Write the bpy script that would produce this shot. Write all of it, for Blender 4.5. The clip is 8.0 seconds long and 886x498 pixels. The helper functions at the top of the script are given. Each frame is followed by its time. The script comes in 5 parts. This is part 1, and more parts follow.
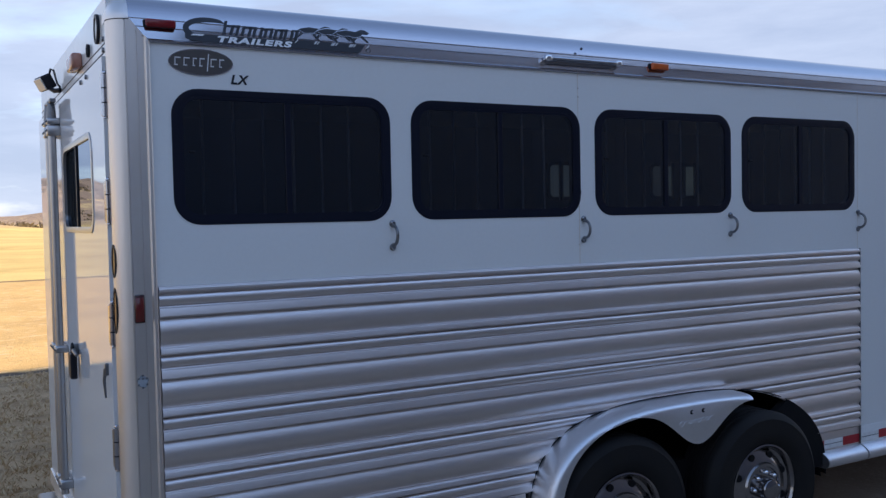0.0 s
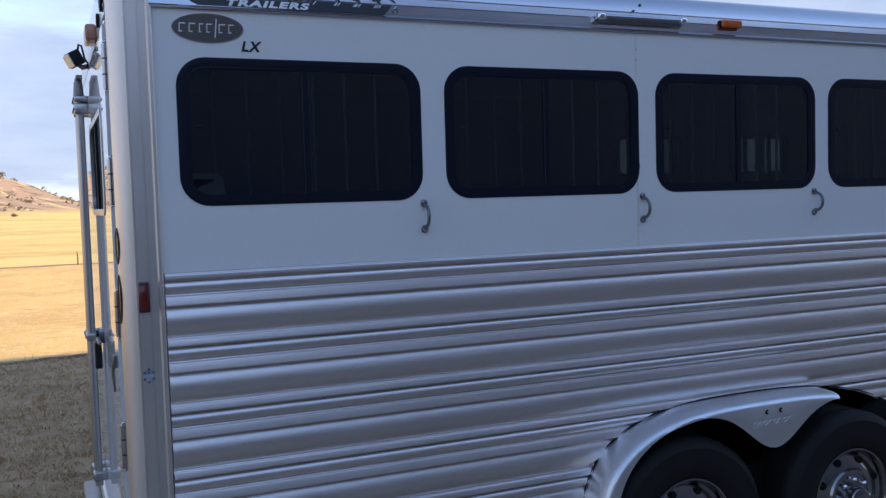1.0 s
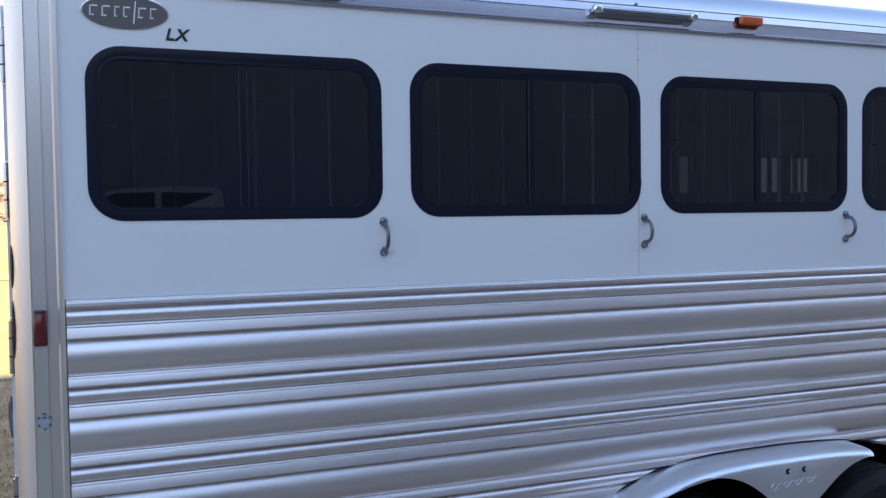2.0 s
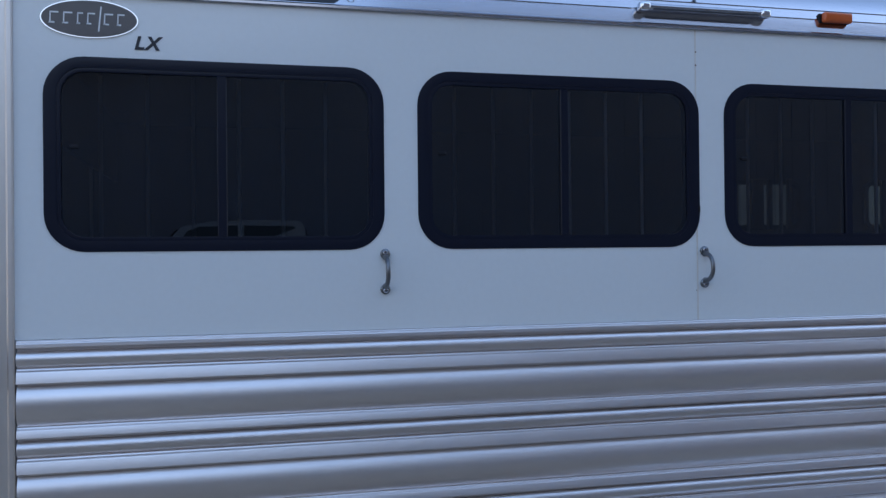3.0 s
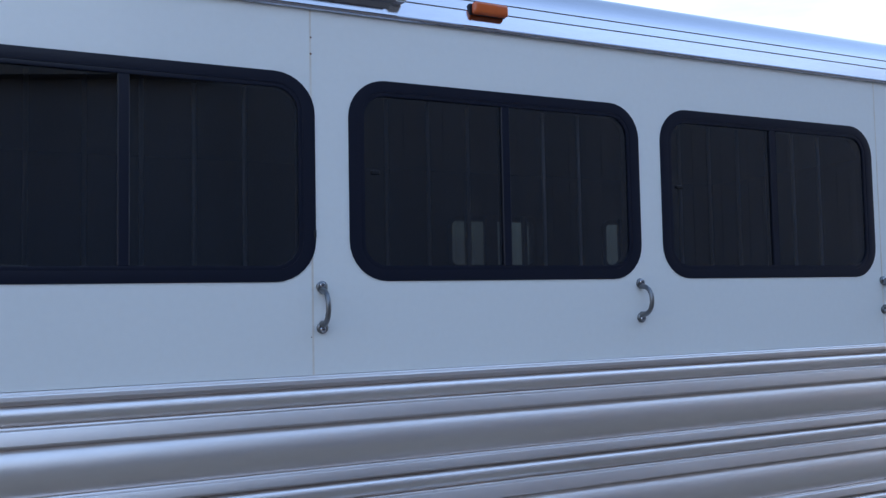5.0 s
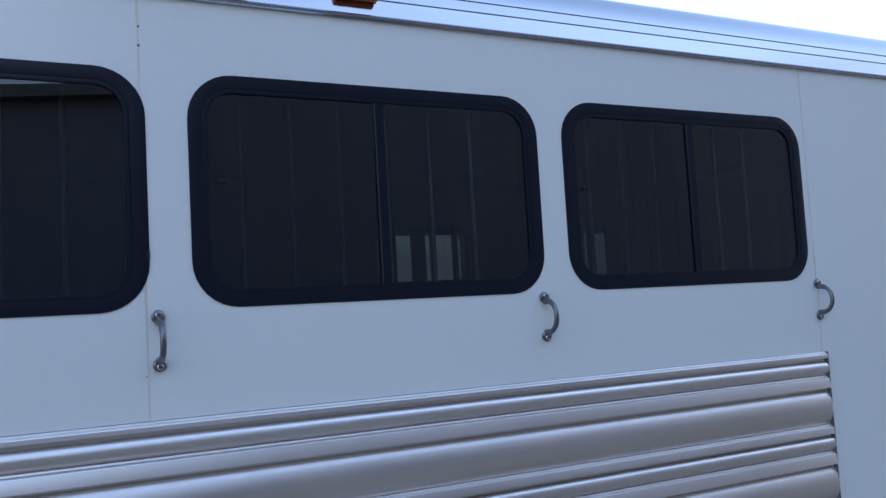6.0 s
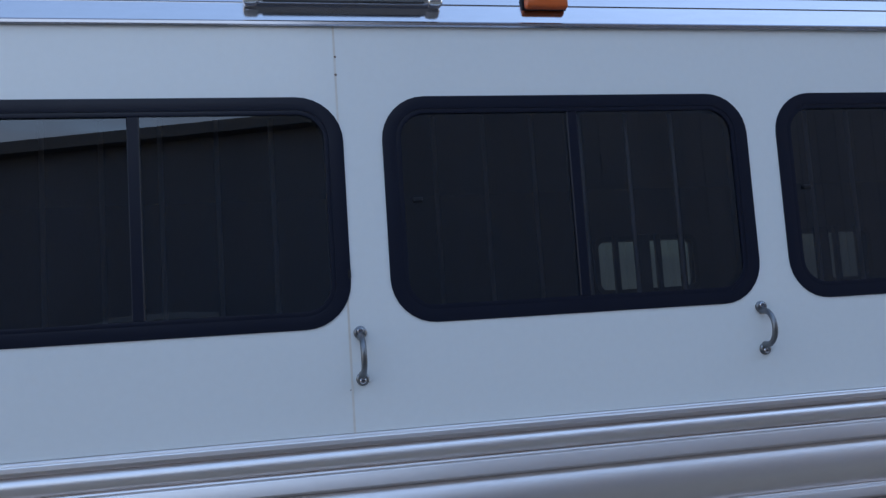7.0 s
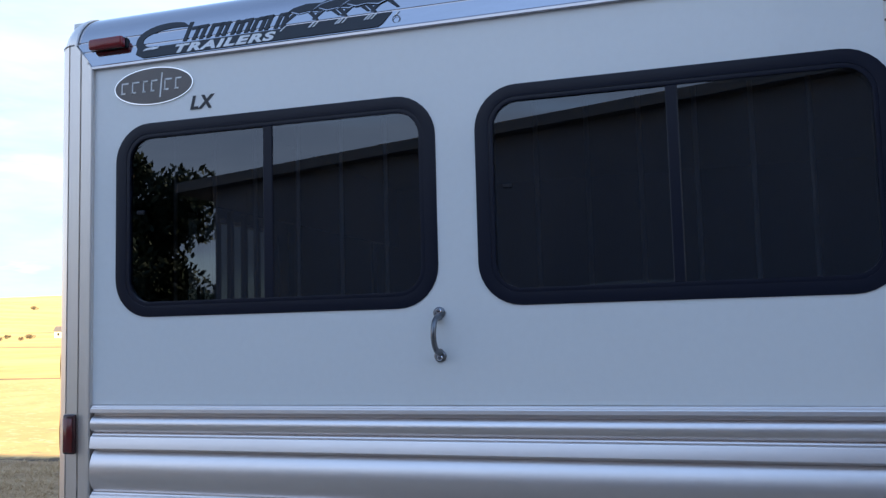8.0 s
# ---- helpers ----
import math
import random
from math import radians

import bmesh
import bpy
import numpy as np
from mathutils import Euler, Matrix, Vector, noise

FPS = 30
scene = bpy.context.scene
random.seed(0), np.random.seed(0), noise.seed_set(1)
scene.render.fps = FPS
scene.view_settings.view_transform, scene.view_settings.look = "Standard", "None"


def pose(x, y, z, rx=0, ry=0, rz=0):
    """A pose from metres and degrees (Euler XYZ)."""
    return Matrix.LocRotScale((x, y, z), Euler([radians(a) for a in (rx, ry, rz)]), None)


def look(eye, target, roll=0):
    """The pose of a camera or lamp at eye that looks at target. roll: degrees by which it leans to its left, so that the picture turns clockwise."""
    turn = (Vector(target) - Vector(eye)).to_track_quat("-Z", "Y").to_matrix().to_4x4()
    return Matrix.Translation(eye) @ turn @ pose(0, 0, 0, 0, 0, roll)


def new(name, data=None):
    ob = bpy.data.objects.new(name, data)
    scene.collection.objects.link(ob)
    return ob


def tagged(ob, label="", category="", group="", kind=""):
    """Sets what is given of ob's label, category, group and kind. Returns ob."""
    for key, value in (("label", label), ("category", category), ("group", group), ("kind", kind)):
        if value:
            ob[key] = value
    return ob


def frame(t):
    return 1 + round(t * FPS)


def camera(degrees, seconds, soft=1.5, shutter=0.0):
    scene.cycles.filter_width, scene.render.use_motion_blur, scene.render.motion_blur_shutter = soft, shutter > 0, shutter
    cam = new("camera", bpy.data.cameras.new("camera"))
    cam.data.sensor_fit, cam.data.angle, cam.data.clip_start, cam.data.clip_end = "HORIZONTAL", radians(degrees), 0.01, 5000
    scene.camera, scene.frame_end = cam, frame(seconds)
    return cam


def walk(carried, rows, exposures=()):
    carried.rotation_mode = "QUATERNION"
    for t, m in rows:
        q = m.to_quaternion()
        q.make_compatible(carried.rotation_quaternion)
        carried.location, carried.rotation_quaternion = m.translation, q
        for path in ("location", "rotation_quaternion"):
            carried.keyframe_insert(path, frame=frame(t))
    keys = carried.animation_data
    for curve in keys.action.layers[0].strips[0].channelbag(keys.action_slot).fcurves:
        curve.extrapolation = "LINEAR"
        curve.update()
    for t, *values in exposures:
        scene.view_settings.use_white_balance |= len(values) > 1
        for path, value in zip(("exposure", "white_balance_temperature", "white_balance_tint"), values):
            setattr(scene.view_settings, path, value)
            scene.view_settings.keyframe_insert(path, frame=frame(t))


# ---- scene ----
cam = camera(53.8, 8.0, 1.4)
PATH = [
    (0, (-0.577, -3.238, 1.805), (0.371, -1.478, 1.729), -1.2),
    (0.5, (-0.491, -3.117, 1.793), (0.401, -1.33, 1.682), -1.8),
    (1, (-0.25, -3.019, 1.793), (0.517, -1.175, 1.677), -1.7),
    (1.5, (-0.049, -2.873, 1.796), (0.71, -1.026, 1.688), -1.6),
    (2, (0.117, -2.653, 1.789), (0.833, -0.787, 1.716), -0.8),
    (2.2, (0.196, -2.597, 1.791), (0.828, -0.701, 1.725), -0.7),
    (3.3, (0.612, -2.251, 1.765), (1.082, -0.307, 1.798), -0.6),
    (3.5, (0.657, -2.174, 1.759), (1.183, -0.245, 1.798), -0.5),
    (4, (0.82, -2.116, 1.767), (1.301, -0.175, 1.793), -1.4),
    (4.5, (1.088, -2.099, 1.775), (1.621, -0.173, 1.873), -1.6),
    (5, (1.276, -1.99, 1.743), (2.135, -0.188, 1.858), -1.1),
    (5.2, (1.341, -1.924, 1.714), (2.258, -0.151, 1.843), -1.2),
    (6.3, (1.695, -1.829, 1.759), (2.59, -0.047, 1.914), -4.4),
    (6.5, (1.737, -1.833, 1.756), (2.568, -0.022, 1.926), -4.7),
    (7, (1.703, -1.843, 1.761), (2.117, 0.104, 1.957), -3.8),
    (7.5, (1.583, -1.851, 1.756), (1.47, 0.136, 1.946), -2.3),
    (7.9, (1.524, -1.881, 1.748), (1.023, 0.046, 1.93), -1.6),
    (8, (1.524, -1.889, 1.75), (0.941, 0.016, 1.924), -1.5),
]
EXPOSURES = [(0.0, 0.93, 6650, 15), (1.0, 0.94, 6450, 15), (1.5, 1.03, 6450, 14), (1.8, 1.4, 6750, 14), (2.0, 1.75, 6950, 13), (2.2, 1.80, 6950, 13), (3.3, 1.34, 6700, 11), (3.5, 1.55, 6850, 11), (4.0, 1.90, 7000, 11), (4.5, 1.83, 6950, 11), (5.0, 1.72, 6900, 11), (5.2, 1.73, 6900, 11), (6.3, 1.71, 6950, 11), (6.5, 1.57, 6900, 11), (7.0, 1.63, 7050, 11), (7.5, 1.84, 7150, 12), (8.0, 1.52, 6850, 12)]
walk(cam, [(t, look(eye, target, roll)) for t, eye, target, roll in PATH], EXPOSURES)


# ---- world, sun ----
SUN_ELEV, SUN_AZ = 24.0, 140.0          # degrees; azimuth clockwise from +y
world = bpy.data.worlds.new("world")
scene.world = world
world.use_nodes = True
wn, wl = world.node_tree.nodes, world.node_tree.links
wn.clear()
sky = wn.new("ShaderNodeTexSky")
sky.sky_type, sky.sun_disc = "NISHITA", False
sky.sun_elevation, sky.sun_rotation = radians(SUN_ELEV), radians(SUN_AZ)
sky.air_density, sky.dust_density, sky.ozone_density = 1.0, 0.05, 2.0
coord = wn.new("ShaderNodeTexCoord")
mapping = wn.new("ShaderNodeMapping")
mapping.inputs["Scale"].default_value = (1.1, 1.1, 5.5)
mapping.inputs["Location"].default_value = (0.3, 0.8, 0.25)
cloud = wn.new("ShaderNodeTexNoise")
cloud.inputs["Scale"].default_value, cloud.inputs["Detail"].default_value = 1.7, 7.0
cloud.inputs["Roughness"].default_value, cloud.inputs["Distortion"].default_value = 0.55, 0.35
ramp = wn.new("ShaderNodeValToRGB")
ramp.color_ramp.elements[0].position, ramp.color_ramp.elements[1].position = 0.20, 0.50
ramp.color_ramp.elements[0].color, ramp.color_ramp.elements[1].color = (0, 0, 0, 1), (0.97, 0.97, 0.97, 1)
mix = wn.new("ShaderNodeMix")
mix.data_type = "RGBA"
mix.inputs["B"].default_value = (1.85, 2.27, 3.0, 1)
tone = wn.new("ShaderNodeTexNoise")
tone.inputs["Scale"].default_value, tone.inputs["Detail"].default_value, tone.inputs["Roughness"].default_value = 2.6, 8.0, 0.6
shade = wn.new("ShaderNodeValToRGB")
shade.color_ramp.elements[0].position, shade.color_ramp.elements[1].position = 0.38, 0.64
shade.color_ramp.elements[0].color, shade.color_ramp.elements[1].color = (1.50, 1.88, 2.60, 1), (2.0, 2.4, 3.1, 1)
back = wn.new("ShaderNodeBackground")
back.inputs["Strength"].default_value = 0.17
out = wn.new("ShaderNodeOutputWorld")
wl.new(coord.outputs["Generated"], mapping.inputs["Vector"])
wl.new(mapping.outputs["Vector"], cloud.inputs["Vector"])
wl.new(cloud.outputs["Fac"], ramp.inputs["Fac"])
wl.new(mapping.outputs["Vector"], tone.inputs["Vector"])
wl.new(tone.outputs["Fac"], shade.inputs["Fac"])
wl.new(shade.outputs["Color"], mix.inputs["B"])
split = wn.new("ShaderNodeSeparateXYZ")
thin = wn.new("ShaderNodeMapRange")
thin.interpolation_type = "SMOOTHSTEP"
thin.inputs["From Min"].default_value, thin.inputs["From Max"].default_value = 0.25, 0.62
thin.inputs["To Min"].default_value, thin.inputs["To Max"].default_value = 1.0, 0.06
weigh = wn.new("ShaderNodeMath")
weigh.operation = "MULTIPLY"
wl.new(coord.outputs["Generated"], split.inputs["Vector"])
wl.new(split.outputs["Z"], thin.inputs["Value"])
wl.new(ramp.outputs["Color"], weigh.inputs[0])
wl.new(thin.outputs["Result"], weigh.inputs[1])
wl.new(weigh.outputs["Value"], mix.inputs["Factor"])
wl.new(sky.outputs["Color"], mix.inputs["A"])
wl.new(mix.outputs["Result"], back.inputs["Color"])
wl.new(back.outputs["Background"], out.inputs["Surface"])

sun = new("sun", bpy.data.lights.new("sun", "SUN"))
sun.data.energy, sun.data.angle, sun.data.color = 5.0, radians(0.5), (1.0, 0.81, 0.53)
sun_way = Vector((math.sin(radians(SUN_AZ)) * math.cos(radians(SUN_ELEV)), math.cos(radians(SUN_AZ)) * math.cos(radians(SUN_ELEV)), math.sin(radians(SUN_ELEV))))
sun.matrix_world = look(sun_way * 60, (0, 0, 0))

# ---- materials ----
def surface(name, color, rough=0.5, metal=0.0, vary=0.0, vary_scale=4.0, grain=0.0, grain_scale=120.0, bump=0.0, bump_scale=200.0,
            stretch=(1, 1, 1), rough_vary=0.0, tint=None, coat=0.0, object_vary=0.0, spec=0.5):
    """A principled material in object space: colour varied at two scales, roughness variation and fine relief."""
    m = bpy.data.materials.new(name)
    m.use_nodes = True
    n, l = m.node_tree.nodes, m.node_tree.links
    p = n["Principled BSDF"]
    p.inputs["Base Color"].default_value = (*color, 1)
    p.inputs["Roughness"].default_value, p.inputs["Metallic"].default_value = rough, metal
    p.inputs["Coat Weight"].default_value, p.inputs["Coat Roughness"].default_value = coat, 0.03
    p.inputs["Specular IOR Level"].default_value = spec
    tc, mp = n.new("ShaderNodeTexCoord"), n.new("ShaderNodeMapping")
    mp.inputs["Scale"].default_value = stretch
    l.new(tc.outputs["Object"], mp.inputs["Vector"])

    def noise_tex(scale, detail=4.0):
        t = n.new("ShaderNodeTexNoise")
        t.inputs["Scale"].default_value, t.inputs["Detail"].default_value = scale, detail
        l.new(mp.outputs["Vector"], t.inputs["Vector"])
        return t.outputs["Fac"]

    def ranged(socket, low, high):
        r = n.new("ShaderNodeMapRange")
        r.inputs["From Min"].default_value, r.inputs["From Max"].default_value = 0.3, 0.7
        r.inputs["To Min"].default_value, r.inputs["To Max"].default_value = low, high
        l.new(socket, r.inputs["Value"])
        return r.outputs["Result"]

    if vary or grain:
        big, small = noise_tex(vary_scale), noise_tex(grain_scale, 2.0)
        a, b = n.new("ShaderNodeMix"), n.new("ShaderNodeMix")
        for x in (a, b):
            x.data_type = "RGBA"
        dark = tint or tuple(c * 0.55 for c in color)
        a.inputs["A"].default_value, a.inputs["B"].default_value = (*color, 1), (*dark, 1)
        l.new(ranged(big, 0.0, vary), a.inputs["Factor"])
        l.new(a.outputs["Result"], b.inputs["A"])
        b.inputs["B"].default_value = (*[c * 0.5 for c in dark], 1)
        l.new(ranged(small, 0.0, grain), b.inputs["Factor"])
        last = b.outputs["Result"]
        if object_vary:
            info, hsv = n.new("ShaderNodeObjectInfo"), n.new("ShaderNodeHueSaturation")
            r = n.new("ShaderNodeMapRange")
            r.inputs["To Min"].default_value, r.inputs["To Max"].default_value = 1 - object_vary, 1 + object_vary
            l.new(info.outputs["Random"], r.inputs["Value"])
            l.new(r.outputs["Result"], hsv.inputs["Value"])
            l.new(last, hsv.inputs["Color"])
            last = hsv.outputs["Color"]
        l.new(last, p.inputs["Base Color"])
    if rough_vary:
        l.new(ranged(noise_tex(vary_scale * 2.3), max(0.02, rough - rough_vary), rough + rough_vary), p.inputs["Roughness"])
    if bump:
        bp = n.new("ShaderNodeBump")
        bp.inputs["Strength"].default_value, bp.inputs["Distance"].default_value = bump, 0.002
        l.new(noise_tex(bump_scale, 3.0), bp.inputs["Height"])
        l.new(bp.outputs["Normal"], p.inputs["Normal"])
    return m


def tinted_glass(name, tint, gloss=0.0, rough=0.0, plain=0.0):
    """A thin tinted pane: it lets a part of the light through and mirrors by Fresnel."""
    m = bpy.data.materials.new(name)
    m.use_nodes = True
    n, l = m.node_tree.nodes, m.node_tree.links
    n.remove(n["Principled BSDF"])
    t, g, f, mx = n.new("ShaderNodeBsdfTransparent"), n.new("ShaderNodeBsdfGlossy"), n.new("ShaderNodeFresnel"), n.new("ShaderNodeMixShader")
    t.inputs["Color"].default_value = (*tint, 1)
    g.inputs["Color"].default_value, g.inputs["Roughness"].default_value = (0.72, 0.83, 0.97, 1), rough
    f.inputs["IOR"].default_value = 1.52 + gloss
    if plain:
        mx.inputs["Fac"].default_value = plain
    else:
        l.new(f.outputs["Fac"], mx.inputs["Fac"])
    l.new(t.outputs["BSDF"], mx.inputs[1])
    l.new(g.outputs["BSDF"], mx.inputs[2])
    l.new(mx.outputs["Shader"], n["Material Output"].inputs["Surface"])
    return m


def lens(name, color):
    m = surface(name, color, rough=0.22, coat=0.25, vary=0.25, vary_scale=30)
    return m


WHITE = surface("white_paint", (0.84, 0.852, 0.842), rough=0.22, vary=0.10, vary_scale=1.6, grain=0.03, grain_scale=60, bump=0.02, bump_scale=9,
                tint=(0.76, 0.75, 0.72), rough_vary=0.05, coat=0.3)
DOOR_WHITE = surface("door_paint", (0.78, 0.785, 0.79), rough=0.022, vary=0.08, vary_scale=2, tint=(0.66, 0.65, 0.62), spec=0.55)
ALU = surface("rolled_aluminium", (0.86, 0.797, 0.775), rough=0.395, metal=1, vary=0.30, vary_scale=2.0, grain=0.04, grain_scale=60, stretch=(0.4, 1, 1),
              tint=(0.70, 0.635, 0.612), rough_vary=0.03, bump=0.02, bump_scale=40, object_vary=0.03)
RAIL = surface("rail_aluminium", (0.50, 0.495, 0.53), rough=0.15, metal=1, vary=0.25, vary_scale=2.5, grain=0.06, grain_scale=90, stretch=(0.2, 1, 1),
               tint=(0.42, 0.415, 0.43), rough_vary=0.05, bump=0.03, bump_scale=60)
POST = surface("post_aluminium", (0.84, 0.785, 0.74), rough=0.42, metal=1, vary=0.3, vary_scale=3, grain=0.04, grain_scale=60, stretch=(1, 1, 0.3),
               tint=(0.72, 0.66, 0.61), rough_vary=0.04, bump=0.015, bump_scale=60)
FENDER = surface("fender_aluminium", (0.83, 0.83, 0.85), rough=0.42, metal=1, vary=0.3, vary_scale=3, grain=0.05, grain_scale=80, tint=(0.68, 0.67, 0.68),
                 rough_vary=0.06, bump=0.05, bump_scale=12)
RIM = surface("rim_aluminium", (0.31, 0.30, 0.31), rough=0.16, metal=1, vary=0.3, vary_scale=12, tint=(0.36, 0.34, 0.33))
BADGE_FACE = surface("badge_face", (0.13, 0.12, 0.118), rough=0.34, metal=0.55, vary=0.2, vary_scale=20)
CHROME = surface("chrome", (0.86, 0.86, 0.88), rough=0.07, metal=1, vary=0.15, vary_scale=20)
LAMP_METAL = surface("lamp_metal", (0.58, 0.58, 0.61), rough=0.2, metal=1, vary=0.3, vary_scale=20)
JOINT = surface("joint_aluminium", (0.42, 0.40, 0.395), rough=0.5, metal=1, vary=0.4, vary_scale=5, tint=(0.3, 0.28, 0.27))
ROD = surface("rod_aluminium", (0.50, 0.50, 0.51), rough=0.34, metal=1, vary=0.4, vary_scale=6, grain=0.1, grain_scale=90, tint=(0.36, 0.35, 0.34))
STEEL = surface("dull_steel", (0.24, 0.245, 0.26), rough=0.38, metal=1, vary=0.5, vary_scale=30, grain=0.2, grain_scale=300)
BLACK = surface("black_trim", (0.012, 0.013, 0.019), spec=0.25, rough=0.5, vary=0.4, vary_scale=12, grain=0.2, grain_scale=200, rough_vary=0.1)
FRAME = surface("window_frame_black", (0.0090, 0.0115, 0.0235), spec=0.24, rough=0.30, vary=0.12, vary_scale=5, grain=0.05, grain_scale=160, rough_vary=0.02)
SEAL = surface("sealant", (0.82, 0.79, 0.74), rough=0.7, vary=0.7, vary_scale=4, grain=0.10, grain_scale=60, tint=(0.58, 0.49, 0.39), stretch=(1, 1, 2))
RUBBER = surface("tyre_rubber", (0.016, 0.016, 0.018), spec=0.15, rough=0.62, vary=0.5, vary_scale=9, grain=0.3, grain_scale=160, tint=(0.026, 0.023, 0.020), bump=0.15, bump_scale=220)
WELL = surface("wheel_well_black", (0.012, 0.012, 0.014), rough=0.9, spec=0.1, vary=0.5, vary_scale=8, tint=(0.018, 0.017, 0.016))
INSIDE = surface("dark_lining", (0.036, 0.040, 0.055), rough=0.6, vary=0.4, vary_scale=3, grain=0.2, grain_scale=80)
INK = surface("decal_black", (0.016, 0.018, 0.026), rough=0.35, vary=0.3, vary_scale=25)
DECAL_WHITE = surface("decal_white", (0.88, 0.88, 0.89), rough=0.35, vary=0.2, vary_scale=25)
STICKER = surface("sticker_grey", (0.42, 0.46, 0.50), rough=0.55, vary=0.6, vary_scale=40, grain=0.3, grain_scale=200, tint=(0.26, 0.29, 0.33))
BADGE = surface("badge_grey", (0.13, 0.13, 0.14), rough=0.32, metal=0.6, vary=0.3, vary_scale=30)
RED = lens("red_lens", (0.23, 0.007, 0.012))
REFLEX = lens("reflector_red", (0.15, 0.014, 0.012))
DARK_RED = lens("dark_red_lens", (0.05, 0.008, 0.010))
ROSE = lens("faded_red_lens", (0.46, 0.20, 0.14))
AMBER = lens("amber_lens", (0.70, 0.130, 0.028))
SPECK = surface("rust", (0.20, 0.125, 0.08), rough=0.9, vary=0.4, vary_scale=60)
CLEAR = lens("clear_lens", (0.75, 0.74, 0.68))
GLASS = tinted_glass("tinted_glass", (0.26, 0.28, 0.32), gloss=0.40, rough=0.004)
SCREENED = tinted_glass("screened_glass", (0.15, 0.155, 0.18), gloss=0.40, rough=0.004)
FAR_GLASS = tinted_glass("far_glass", (0.072, 0.083, 0.073))
REAR_GLASS = tinted_glass("rear_glass", (0.035, 0.045, 0.045), plain=0.55)
REAR_DARK = tinted_glass("rear_dark_glass", (0.07, 0.085, 0.085), plain=0.12)
CAR_PAINT = surface("grey_car_paint", (0.21, 0.21, 0.22), rough=0.25, vary=0.15, vary_scale=2, coat=0.4)
CAR_GLASS = surface("dark_car_glass", (0.010, 0.011, 0.013), rough=0.06, vary=0.2, vary_scale=2)
TAPE_RED = surface("reflective_red", (0.46, 0.018, 0.030), rough=0.3, vary=0.3, vary_scale=40)
CHALK = surface("reflective_white", (0.88, 0.88, 0.88), rough=0.3, vary=0.3, vary_scale=40)
BARN_DARK = surface("lean_to_metal", (0.16, 0.175, 0.225), rough=0.45, vary=0.4, vary_scale=1.2, grain=0.2, grain_scale=30, stretch=(1, 1, 0.2))
BARN = surface("barn_metal", (0.158, 0.170, 0.215), rough=0.45, vary=0.4, vary_scale=1.2, grain=0.2, grain_scale=30, stretch=(1, 1, 0.2))
BARN_TRIM = surface("barn_trim", (0.15, 0.145, 0.15), rough=0.5, vary=0.3, vary_scale=3)
BARK = surface("bark", (0.10, 0.075, 0.055), rough=0.9, vary=0.6, vary_scale=8, grain=0.4, grain_scale=50, bump=0.6, bump_scale=25)
LEAF = surface("needles", (0.04, 0.06, 0.032), rough=0.7, vary=0.7, vary_scale=2, grain=0.3, grain_scale=30, tint=(0.03, 0.045, 0.02))
DRY = surface("dry_grass", (0.64, 0.46, 0.26), rough=0.85, vary=0.8, vary_scale=1.1, grain=0.3, grain_scale=20, tint=(0.46, 0.31, 0.17))
BRUSH = surface("scrub", (0.10, 0.085, 0.06), rough=0.9, vary=0.6, vary_scale=0.6, tint=(0.16, 0.11, 0.06))
HOUSE = surface("house_paint", (0.62, 0.60, 0.56), rough=0.7, vary=0.2, vary_scale=0.5)
SHINGLE = surface("shingle", (0.16, 0.14, 0.13), rough=0.8, vary=0.4, vary_scale=1)


